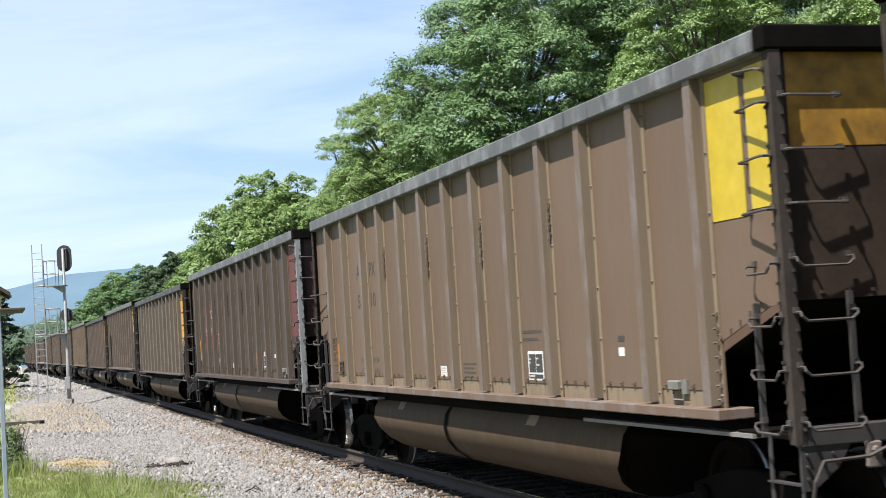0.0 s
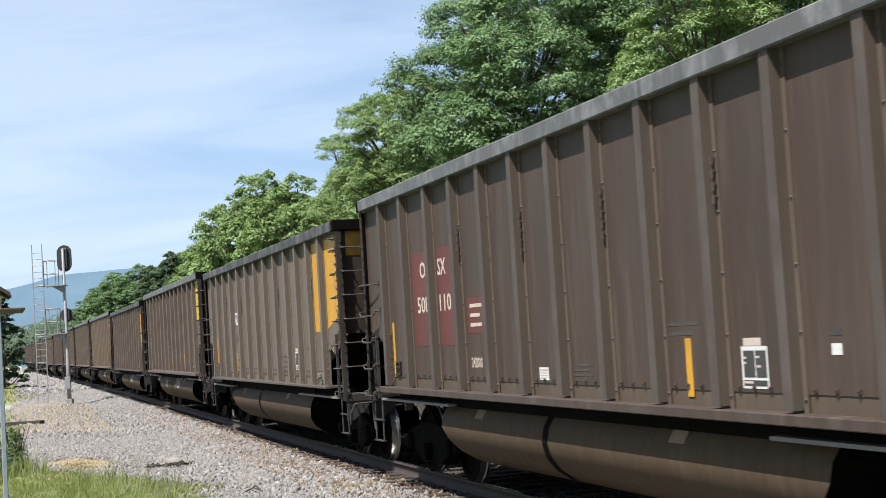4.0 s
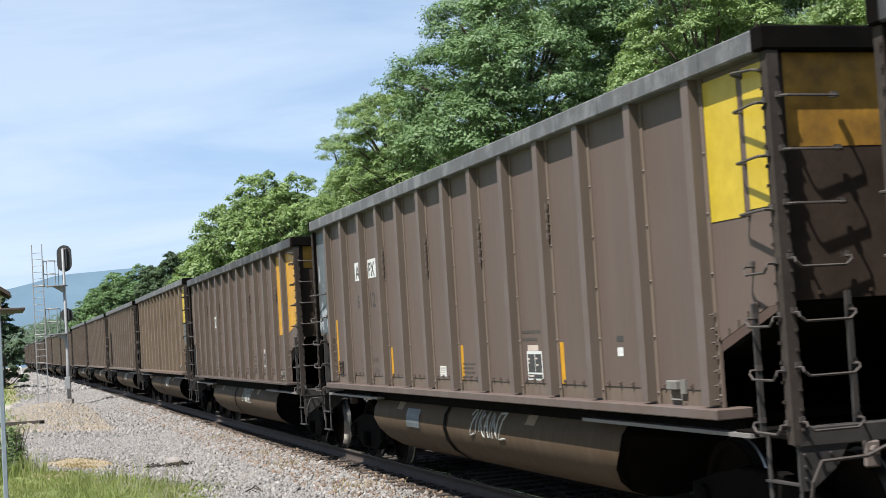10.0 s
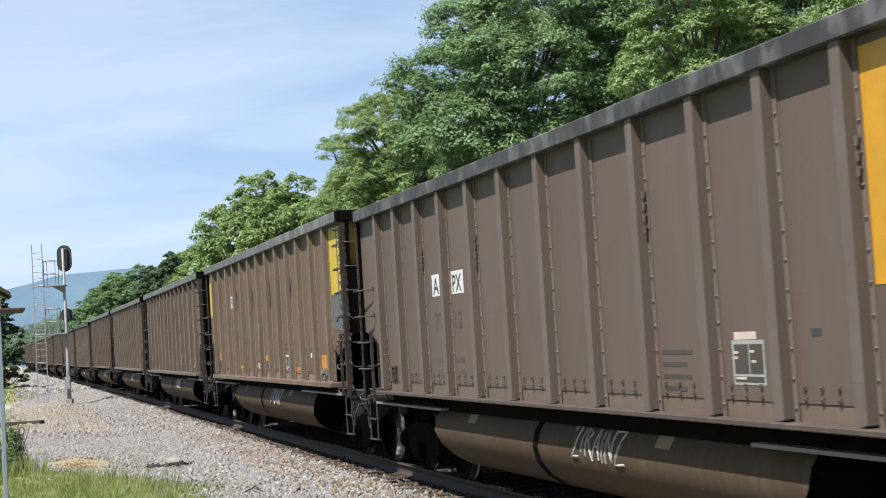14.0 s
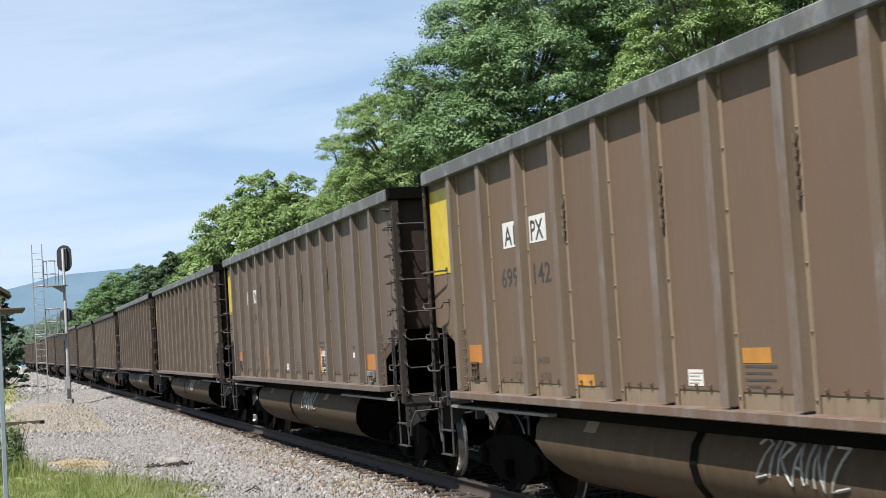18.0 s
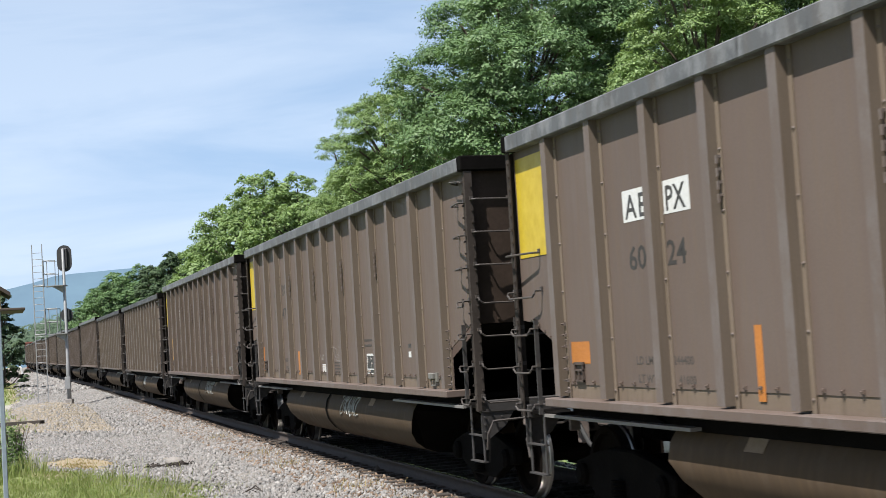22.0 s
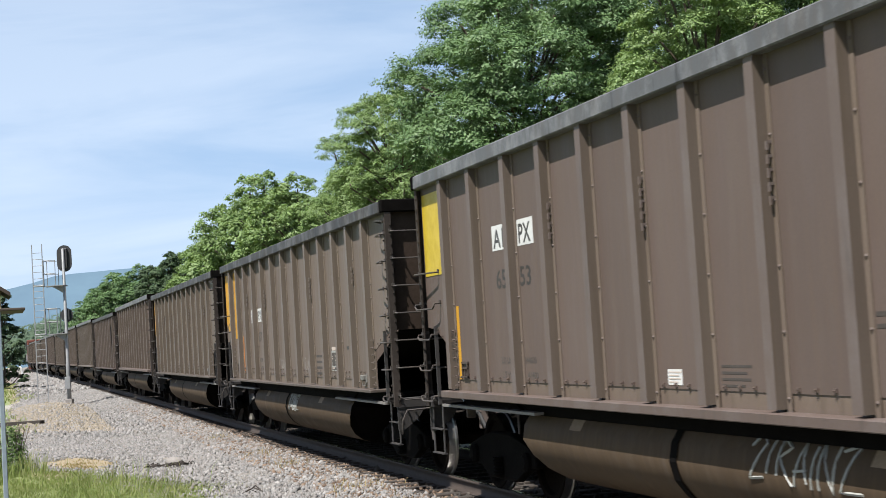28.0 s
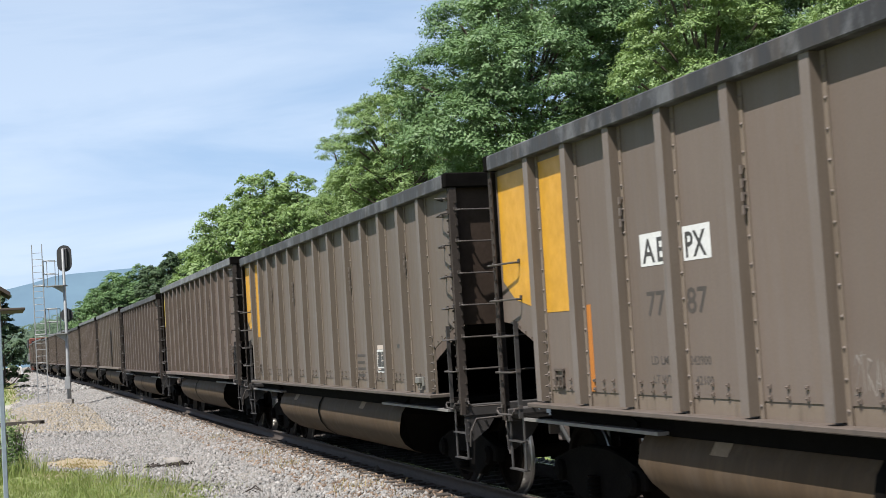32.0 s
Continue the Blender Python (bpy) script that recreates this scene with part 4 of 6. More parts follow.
def dress(car, spec, index):
    """Colours and markings of one car."""
    kind, colour, near, far, mark, number, style, scrawl, label = spec
    rng = random.Random(100 + index)
    tagged(car, label)
    for ob in car.children_recursive:
        k = rng.uniform(0.93, 1.06)
        # Far cars lose most of the ochre: haze put into their colour.
        ob.color = (*(v * k for v in colour), SOILED[colour] * (1.0 if index < 12 else 0.35))
        # Tub darker than the body: shade below the sill is put into its colour.
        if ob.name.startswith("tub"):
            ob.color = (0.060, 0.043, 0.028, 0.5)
        if ob.name.startswith(("rung", "handhold", "step", "uncoupling")):
            ob.color = (0.052, 0.047, 0.045, 0.2)
        if ob.name.startswith("side_sill") and kind is LOW:
            ob.color = (*(v * 0.62 for v in colour), 0.1)
        if ob.name.startswith("rib"):
            ob.color = (*(v * 0.92 + 0.018 for v in colour), SOILED[colour] * (1.0 if index < 12 else 0.35))
        if ob.name.startswith(("top_chord", "end_chord")):
            ob.color = (0.086, 0.091, 0.098, 0.8) if kind is TALL else (0.030, 0.031, 0.034, 0.5)
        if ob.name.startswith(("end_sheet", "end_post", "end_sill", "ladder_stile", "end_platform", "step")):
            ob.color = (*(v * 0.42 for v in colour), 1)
        if ob.name.startswith("running_strip"):
            ob.color = (0.16, 0.155, 0.15, 0.2)
        if ob.name.startswith("end_chord"):
            ob.color = (0.03, 0.028, 0.027, 1)
        if ob.name.startswith("corner_post"):
            ob.color = (*(v * 0.6 for v in colour), 1)
        if ob.name.startswith("corner_post") and near == "red" and ob.data.vertices[0].co.y < 1:
            ob.material_slots[0].link = "OBJECT"
            ob.material_slots[0].material = GALV
    if near:
        paint_end(car, kind, True, near)
    if far:
        paint_end(car, kind, False, far)
    if index > 11:
        return
    L, ribs = kind.length, kind.ribs
    r = [L - q for q in ribs[::-1]]          # from the far end
    Yf = lambda q: L - q
    # the mark on each side of the third rib from the far end
    rib3 = ribs[-3] if kind is TALL else ribs[-4]
    if mark:
        a, b = mark.split()
        n1, n2 = number.split()
        zm = (2.62 if style == "maroon" else 2.785) if kind is TALL else 2.395
        if style == "white":
            patch(car, "white_plate", rib3 + 0.10, rib3 + 0.65, zm - 0.028, zm + 0.238, WHITE, SKIN, "white painted rectangle")
            patch(car, "white_plate", rib3 - 0.58, rib3 - 0.13, zm - 0.028, zm + 0.238, WHITE, SKIN, "white painted rectangle")
        if style == "maroon":
            patch(car, "maroon_plate", rib3 + 0.09, ribs[-2] - 0.155, zm - 0.85, zm + 0.32, RED, SKIN, "maroon painted patch")
            patch(car, "maroon_plate", ribs[-4] + 0.09, rib3 - 0.155, zm - 0.85, zm + 0.32, RED, SKIN, "maroon painted patch")
            patch(car, "maroon_plate", ribs[-5] + 0.25, ribs[-4] - 0.2, zm - 0.72, zm - 0.32, RED, SKIN)
            bars(car, ribs[-5] + 0.32, ribs[-4] - 0.3, zm - 0.68, zm - 0.36, 3, PALE, SKIN + 0.003)
        m1 = {"white": INK, "dark": STENCIL, "maroon": PALE}[style]
        m2 = PALE if style == "maroon" else FADED if kind is LOW else STENCIL
        x = SKIN + (0.0006 if style == "dark" else 0.0028)
        low = SKIN + (0.0028 if style == "maroon" else 0.0006)
        lettering(car, a[0], rib3 + 0.60, zm, 0.195, x, m1, squeeze=1.15)
        lettering(car, a[1], rib3 + 0.35, zm, 0.195, x, m1, squeeze=1.15)
        lettering(car, b, rib3 - 0.155, zm, 0.195, x, m1, squeeze=1.02)
        lettering(car, n1, rib3 + (0.78 if len(n1) > 2 else 0.60), zm - 0.43, 0.195, low, m2, squeeze=1.25)
        lettering(car, n2, rib3 - 0.12, zm - 0.43, 0.195, low, m2, squeeze=1.25)
        big, small = ("244300", "41700") if kind is TALL else ("243900", "42100")
        if index == 7:
            big, small = "244400", "41600"
        if index == 9:
            big, small = "244600", "41400"
        if style == "maroon":
            lettering(car, "242000", ribs[-4] - 0.25, 1.52, 0.11, SKIN + 0.0006, PALE, squeeze=0.8)
        else:
            lettering(car, "LD LMT", rib3 + 0.58, 1.567, 0.068, low, FADED, squeeze=1.2)
            lettering(car, "LT WT", rib3 + 0.56, 1.415, 0.068, low, FADED, squeeze=1.2)
            lettering(car, big, rib3 - 0.11, 1.567, 0.068, low, FADED, squeeze=1.2)
            lettering(car, small, rib3 - 0.19, 1.415, 0.068, low, FADED, squeeze=1.2)
    if kind is TALL:
        bars(car, ribs[6] - 0.63, ribs[6] - 0.18, 1.39, 1.58, 4, FADED)
        bars(car, ribs[4] - 0.66, ribs[4] - 0.14, 1.77, 1.92, 2, FADED)
    else:
        bars(car, ribs[4] - 0.70, ribs[4] - 0.18, 1.33, 1.71, 4, FADED)
    # inspection board, white squares and the small box near the sill
    if kind is LOW:
        data_board(car, ribs[3] - 0.26, 1.425, 0.46, 0.32, True, SPRAY if index in (5, 10) else WHITE)
    elif index == 2:
        data_board(car, ribs[3] - 0.27, 1.40, 0.37, 0.30)
    else:
        data_board(car, ribs[4] - 0.25, 1.40, 0.42, 0.29, index in (4, 7))
    if kind is TALL:
        patch(car, "white_square", ribs[7] - 0.55, ribs[7] - 0.30, 1.405, 1.53, WHITE, SKIN, "small white reflective square")
        bars(car, ribs[7] - 0.535, ribs[7] - 0.32, 1.415, 1.52, 4, PALE, SKIN + 0.0025)
        patch(car, "white_square", ribs[2] - 0.56, ribs[2] - 0.44, 1.635, 1.71, WHITE, SKIN)
    patch(car, "dark_square", ribs[2] - (0.57 if kind is TALL else 0.46), ribs[2] - (0.44 if kind is TALL else 0.34), 1.76, 1.81, INK, SKIN)
    yj, zj = ribs[1] - 0.34, kind.sill + 0.20
    bm = bevelled(boxes((-SKIN - 0.06, -SKIN, yj - 0.17, yj, zj, zj + 0.075)), 0.008)
    bevelled(box(bm, -SKIN - 0.02, -SKIN, yj - 0.26, yj - 0.172, zj - 0.03, zj + 0.08), 0.0)
    rod(bm, [(-SKIN, yj - 0.05, zj), (-SKIN - 0.035, yj - 0.05, zj - 0.01), (-SKIN - 0.035, yj - 0.05, zj - 0.075), (-SKIN - 0.035, yj - 0.23, zj - 0.075), (-SKIN - 0.035, yj - 0.23, zj - 0.03)], 0.009, 6)
    part("junction_box", bm, BOXGREY, car, "small pale metal box with a wire loop")
    # lifting mark up the web of the last rib
    if index in (1, 4, 9):
        lifting_mark(car, kind)
    yb, zb = ribs[-1] - 0.48, kind.sill + 0.235
    bm = boxes((-SKIN - 0.008, -SKIN, yb, yb + 0.20, zb, zb + 0.17))
    for y0, y1, z0, z1 in ((0, 0.20, 0, 0.016), (0, 0.20, 0.095, 0.111), (-0.01, 0.21, 0.155, 0.178), (0, 0.014, 0, 0.17), (0.186, 0.20, 0, 0.17), (0.093, 0.107, 0, 0.10)):
        box(bm, -SKIN - 0.026, -SKIN - 0.007, yb + y0, yb + y1, zb + z0, zb + z1)
    part("card_holder", bm, ROD, car, "route card holder frame").color = (*(v * 0.6 for v in colour), 0.2)
    # orange strips beside the ribs
    for q, top_z in {1: ((12, 1.85),), 2: ((12, 2.1),), 3: ((9, 1.74), (12, 2.1)), 4: ((12, 2.22), (9, 1.77), (6, 1.77), (3, 1.77)), 8: ((12, 1.85),), 10: ((11, 2.1),), 9: ((12, 2.22),)}.get(index, ()):
        patch(car, "orange_strip", ribs[q] - 0.225, ribs[q] - 0.131, kind.sill + 0.21, top_z, ORANGE if index in (1, 8, 10) else AMBER, SKIN, "faded amber reflective strip")
    if index == 1:
        patch(car, "orange_smear", ribs[9] + 0.14, ribs[9] + 0.25, 1.32, 1.74, ORANGE, SKIN, "faded orange paint smear")
    if index == 8:
        patch(car, "orange_smear", ribs[9] - 0.55, ribs[9] - 0.38, 1.34, 1.75, ORANGE, SKIN, "faded orange paint smear")
    if index == 2:
        patch(car, "amber_strip", ribs[4] - 0.52, ribs[4] - 0.42, 1.32, 1.77, AMBER, SKIN, "amber reflective strip")
    if index in (6, 7):
        patch(car, "orange_square", ribs[-1] - 0.62, ribs[-1] - 0.19, 1.57, 1.77, ORANGE, SKIN, "orange painted square")
        patch(car, "orange_square", ribs[0] + 0.40, ribs[0] + 0.86, 1.46, 1.68, TANGERINE if index == 6 else ORANGE, SKIN, "orange painted square")
    if index == 6:
        for y0, y1, z0, z1 in ((3.72, 4.10, 1.37, 1.47), (9.95, 10.36, 1.37, 1.47), (6.82, 7.22, 1.58, 1.69)):
            patch(car, "orange_rectangle", y0, y1, z0, z1, TANGERINE, SKIN, "amber painted rectangle")
    if index == 7:
        patch(car, "orange_strip", ribs[9] - 0.50, ribs[9] - 0.40, 1.31, 1.85, ORANGE, SKIN)
        patch(car, "orange_strip", ribs[4] - 0.24, ribs[4] - 0.14, 1.37, 1.79, ORANGE, SKIN)
    face = tub_face(kind)
    if scrawl:
        place = {9: (7.0, 1.45), 10: (8.0, 0.85)}.get(index, (7.25, 1.2))
        tag_scrawl(car, place[0], kind.sill - 0.10, place[1], 0.36, face, index, 0.013)
    flat = lambda z: SKIN
    if index == 10:
        tag_scrawl(car, 8.32, 1.64, 0.55, 0.3, flat, 51, 0.003)
        tag_scrawl(car, 6.15, 1.66, 0.6, 0.3, flat, 52, 0.0035)
    if index == 8:
        tag_scrawl(car, 7.28, 1.84, 0.55, 0.33, flat, 53, 0.003)
        tag_scrawl(car, 8.23, 1.69, 0.24, 0.12, flat, 54, 0.003)
    if index == 4:
        bm = bmesh.new()
        for k in range(4):
            z0, z1 = 0.72 + 0.06 * k, 0.78 + 0.06 * k
            q = [(-face(z0) - 0.004, 9.35, z0), (-face(z0) - 0.004, 9.95, z0), (-face(z1) - 0.004, 9.95, z1), (-face(z1) - 0.004, 9.35, z1)]
            bm.faces.new([bm.verts.new(v) for v in q])
        part("grey_tub_patch", bm, GREYPATCH, car, "pale grey painted patch on the tub")
    for y in (5.2, 10.2):
        bm = bmesh.new()
        z0, z1 = kind.sill - 0.24, kind.sill - 0.14
        q = [(-face(z0) - 0.004, y, z0), (-face(z0) - 0.004, y + 0.28, z0), (-face(z1) - 0.004, y + 0.28, z1), (-face(z1) - 0.004, y, z1)]
        bm.faces.new([bm.verts.new(v) for v in q])
        part("faded_square", bm, DUST, car)


def build_train():
    first = {}
    made = []
    for n, spec in enumerate(CARS):
        kind = spec[0]
        if kind not in first:
            first[kind] = build_car(kind, spec[8])
            made.append(first[kind])
        else:
            made.append(copy_thing(first[kind], Matrix.Identity(4)))
    for n, (car, spec) in enumerate(zip(made, CARS)):
        dress(car, spec, n)
    return made


TRAIN = build_train()


# ---- the pushing locomotive at the far end ----
def build_locomotive():
    loco = empty("locomotive", "dark diesel locomotive with an orange-red nose, pushing the train", "locomotive")
    dark = plain("dark_green_loco_paint", (0.035, 0.03, 0.028), 0.5, 0, 0.2, 1.0)
    nose = plain("orange_red_loco_paint", (0.13, 0.035, 0.022), 0.6, 0, 0.15, 1.0)
    glass = plain("dark_cab_glass", (0.02, 0.025, 0.03), 0.15, 0, 0.1, 2.0)
    part("hood", bevelled(boxes((-0.95, 0.95, 4.2, 20.5, 1.5, 4.1)), 0.06), dark, loco)
    part("radiator", bevelled(boxes((-1.5, 1.5, 17.0, 20.4, 3.3, 4.6)), 0.05), dark, loco)
    part("cab", bevelled(boxes((-1.5, 1.5, 2.1, 4.6, 1.5, 4.6)), 0.08), nose, loco)
    part("nose", bevelled(boxes((-1.1, 1.1, 0.6, 2.1, 1.5, 3.3)), 0.08), nose, loco, "orange-red short nose")
    part("deck", bevelled(boxes((-1.55, 1.55, 0.0, 22.0, 1.25, 1.5)), 0.03), dark, loco)
    part("fuel_tank", bevelled(boxes((-1.35, 1.35, 8.0, 14.0, 0.4, 1.25)), 0.1), dark, loco)
    part("plough", bevelled(boxes((-1.4, 1.4, -0.15, 0.0, 0.15, 1.3)), 0.03), nose, loco)
    for x0, x1 in ((-1.2, -0.15), (0.15, 1.2)):
        part("windscreen", boxes((x0, x1, 2.07, 2.1, 3.55, 4.2)), glass, loco)
    part("side_window", boxes((-1.52, -1.5, 2.6, 4.0, 3.3, 4.1)), glass, loco)
    for x in (-1.5, 1.5):
        bm = bmesh.new()
        rod(bm, [(x, 4.8, 2.5), (x, 20.3, 2.5)], 0.02)
        for y in range(5, 21, 2):
            rod(bm, [(x, y, 1.5), (x, y, 2.5)], 0.018)
        part("handrail", bm, GALV, loco)
    for y0 in (3.9, 18.1):
        bm = boxes((-1.1, 1.1, y0 - 2.0, y0 + 2.0, 0.4, 0.85))
        t = part("truck", bevelled(bm, 0.03), UNDER, loco)
        for e in (-1.8, 0, 1.8):
            bm = bmesh.new()
            for d in (-1, 1):
                lathe(bm, [(d * 0.68, 0.5), (d * 0.72, 0.53), (d * 0.82, 0.51)], (0, 0, 0), "X", 24)
            w = part("wheelset", bm, WHEEL, t)
            w.matrix_basis = Matrix.Translation((0, y0 + e, 0.52))
    return loco


LOCO = build_locomotive()


# ---- signal mast with its ladder ----
def ground_at(s, c):
    return along(s, c, float(bench(s, c)))


def locate(x, y):
    """s and c of a place in the world."""
    i = int(np.argmin((LINE_X - x) ** 2 + (LINE_Y - y) ** 2))
    t = LINE_TURN[i]
    s = LINE_S[i] + (x - LINE_X[i]) * math.sin(t) + (y - LINE_Y[i]) * math.cos(t)
    return float(s), float((x - LINE_X[i]) * math.cos(t) - (y - LINE_Y[i]) * math.sin(t))


def floor_z(x, y):
    s, c = locate(x, y)
    return float(rise(s)) + float(bench(s, c))


def build_signal():
    x, y = -17.35, 66.16
    z = floor_z(x, y)
    mast = empty("signal_mast", "grey steel railway signal mast with two black signal heads", "signal")
    mast.location = (x, y, z)
    H = 8.78 - z
    bm = bmesh.new()
    lathe(bm, [(0.05, 0.095), (1.9, 0.095), (1.95, 0.075), (H, 0.065), (H + 0.03, 0.03)], (0, 0, 0), "Z", 14)
    part("pole", bm, GALV, mast, "galvanised tubular pole", True)
    bm = boxes((-0.2, 0.2, -0.2, 0.2, -0.05, 0.06))
    prism(bm, [(-0.16, -0.16, 0), (0.16, -0.16, 0), (0.16, 0.16, 0), (-0.16, 0.16, 0)], (0, 0, 0.06), (0, 0, 0.3))
    part("base", bevelled(bm, 0.02), CONCRETE, mast)
    part("relay_box", bevelled(boxes((-0.13, 0.13, -0.2, -0.08, 0.75, 1.30)), 0.015), GALV, mast, "grey steel relay box")
    for zc, rx, rz, name in ((8.36 - z, 0.34, 0.60, "upper"), (5.76 - z, 0.29, 0.31, "lower")):
        bm = bmesh.new()
        out = [(rx * math.cos(a), 0, zc + rz * math.sin(a)) for a in (2 * math.pi * k / 32 for k in range(32))]
        if name == "upper":
            out = [(rx * math.cos(a), 0, zc + 0.27 * (1 if math.sin(a) > 0 else -1) + rx * math.sin(a)) for a in (2 * math.pi * k / 32 for k in range(32))]
        prism(bm, out, (0.02, 0.14, 0), (0.02, 0.16, 0))
        head = part("signal_head", bm, BLACKPAINT, mast, "black backboard with hooded lenses, seen from behind")
        bm = bmesh.new()
        for dz in ((-0.3, 0, 0.3) if name == "upper" else (0,)):
            lathe(bm, [(0.16, 0.12), (0.30, 0.13), (0.48, 0.12)], (0.02, 0, zc + dz), "Y", 14)
        part("hood", bm, BLACKPAINT, head)
        bm = bevelled(boxes((-0.14, 0.18, 0.02, 0.14, zc - rz * 0.75, zc + rz * 0.75)), 0.02)
        part("lamp_case", bm, BLACKPAINT, head)
        zp = (7.12 if name == "upper" else 4.93) - z
        bm = boxes((-0.85, 0.1, -0.35, 0.25, zp - 0.03, zp))
        prism(bm, [(0.0, -0.04, zp - 0.03), (-0.55, -0.04, zp - 0.03), (-0.05, -0.04, zp - 0.35), (0.0, -0.04, zp - 0.35)], (0, 0, 0), (0, 0.06, 0))
        part("platform", bm, GALV, mast, "small steel service platform")
        bm = bmesh.new()
        for px in (-0.82, -0.3):
            for py in (-0.33, 0.22):
                rod(bm, [(px, py, zp), (px, py, zp + 1.15)], 0.02)
        for zz in (0.55, 1.15):
            rod(bm, [(-0.3, -0.33, zp + zz), (-0.82, -0.33, zp + zz), (-0.82, 0.22, zp + zz), (-0.3, 0.22, zp + zz)], 0.018)
        part("railing", bm, GALV, mast)
    lx, ly = -1.30, -0.4
    lz = floor_z(x + lx, y + ly) - z
    for d in (0.0, 0.46):
        part("ladder_stile", boxes((lx + d - 0.02, lx + d + 0.02, ly - 0.01, ly + 0.01, lz, H + 0.25)), GALV, mast)
    n = 24
    for k in range(n):
        bm = bmesh.new()
        q = lz + 0.2 + k * (H - lz - 0.05) / n
        rod(bm, [(lx, ly, q), (lx + 0.46, ly, q)], 0.013)
        part("ladder_rung", bm, GALV, mast)
    bm = bmesh.new()
    for q in (4.93 - z, 7.12 - z):
        rod(bm, [(lx + 0.46, ly, q), (-0.82, -0.3, q)], 0.02)
        rod(bm, [(lx, ly, q), (lx + 0.46, ly, q)], 0.035)
    part("ladder_brace", bm, GALV, mast)


build_signal()


def build_birdhouse():
    """A little house on a pole, close to the camera."""
    x, y = -1.545, 5.008
    z = floor_z(x, y)
    house = empty("birdhouse", "small cream birdhouse with a brown roof on a blue-grey pole", "birdhouse")
    house.matrix_basis = Matrix.Translation((x, y, z)) @ Matrix.Rotation(-HEADING + 0.02, 4, "Z")
    cream = plain("cream_board", (0.40, 0.33, 0.18), 0.8, 0, 0.15, 18.0)
    roofing = plain("brown_shingle", (0.05, 0.036, 0.028), 0.9, 0, 0.3, 30.0)
    grey = plain("blue_grey_pole_paint", (0.21, 0.25, 0.29), 0.6, 0, 0.15, 25.0)
    h = 2.248 - z
    part("pole", bevelled(boxes((-0.008, 0.008, -0.008, 0.008, -0.1, h)), 0.002), grey, house, "slim blue-grey pole")
    part("floor", bevelled(boxes((-0.238, 0.089, -0.019, 0.17, h, h + 0.009)), 0.002), roofing, house, "thin dark brown base board")
    bm = bmesh.new()
    prism(bm, [(-0.19, 0, h + 0.010), (0.010, 0, h + 0.010), (0.010, 0, h + 0.075), (-0.09, 0, h + 0.137), (-0.19, 0, h + 0.075)], (0, 0.016, 0), (0, 0.15, 0))
    part("box", bm, cream, house)
    bm = bmesh.new()
    rod(bm, [(-0.09, 0.017, h + 0.065), (-0.09, 0.0155, h + 0.065)], 0.018, 16)
    part("entrance", bm, INK, house, "round dark entrance hole")
    for a, b in (((-0.09, 0.153), (0.043, 0.064)), ((-0.09, 0.153), (-0.224, 0.064))):
        bm = bmesh.new()
        prism(bm, [(a[0], 0, h + a[1]), (b[0], 0, h + b[1]), (b[0], 0, h + b[1] - 0.014), (a[0], 0, h + a[1] - 0.014)], (0, -0.008, 0), (0, 0.175, 0))
        part("roof", bm, roofing, house)


build_birdhouse()


def build_marker():
    x, y = -42.3, 143.9
    z = floor_z(x, y)
    m = empty("marker_post", "short white painted marker post with a bent top", "post")
    m.location = (x, y, z)
    bm = bmesh.new()
    rod(bm, [(0, 0, -0.2), (0.05, 0, 0.8), (-0.08, 0, 1.3), (-0.25, 0, 1.42)], 0.11, 8)
    part("stem", bm, WHITE, m)


build_marker()


# ---- stones, grass, weeds ----
def island_material(name, colours, rough=0.9, translucent=0.0, patchy=0.6):
    m, t, b = shader(name, rough)
    geo = t.nodes.new("ShaderNodeNewGeometry")
    info = t.nodes.new("ShaderNodeObjectInfo")
    ramp = t.nodes.new("ShaderNodeValToRGB")
    ramp.color_ramp.elements[0].color = (*colours[0], 1)
    ramp.color_ramp.elements[1].color = (*colours[-1], 1)
    for k, c in enumerate(colours[1:-1]):
        e = ramp.color_ramp.elements.new((k + 1) / (len(colours) - 1))
        e.color = (*c, 1)
    t.links.new(geo.outputs["Random Per Island"], ramp.inputs["Fac"])
    n = noise_of(t, patchy, 3)
    t.links.new(info.outputs["Random"], n.inputs["W"])
    c = mixed(t, ramp_of(t, n.outputs["Fac"], 0.3, 0.7, 0.0, 0.5), ramp.outputs["Color"], tuple(v * 0.62 for v in colours[len(colours) // 2]))
    t.links.new(c, b.inputs["Base Color"])
    if translucent:
        b.inputs["Specular IOR Level"].default_value = 0.3
        tr = t.nodes.new("ShaderNodeBsdfTranslucent")
        t.links.new(mixed(t, 0.5, c, (1.0, 1.0, 0.25), "MULTIPLY"), tr.inputs["Color"])
        mix = t.nodes.new("ShaderNodeMixShader")
        mix.inputs[0].default_value = translucent
        t.links.new(b.outputs[0], mix.inputs[1])
        t.links.new(tr.outputs[0], mix.inputs[2])
        t.links.new(mix.outputs[0], t.nodes["Material Output"].inputs["Surface"])
    return m


STONE = island_material("ballast_stone", ((0.075, 0.072, 0.07), (0.155, 0.15, 0.147), (0.215, 0.21, 0.202), (0.13, 0.112, 0.10), (0.29, 0.28, 0.27)), 0.9)
RUSTY = island_material("rust_stained_stone", ((0.055, 0.036, 0.024), (0.13, 0.086, 0.058), (0.20, 0.145, 0.10)), 0.9)
TANSTONE = island_material("tan_gravel", ((0.13, 0.11, 0.08), (0.20, 0.17, 0.128), (0.27, 0.235, 0.185)), 0.9)
# Stones below the train: oil, with its shade put into the colour.
SHADED_BED = island_material("oily_shaded_ballast_stone", ((0.016, 0.014, 0.012), (0.035, 0.03, 0.025), (0.07, 0.06, 0.05)), 0.9)
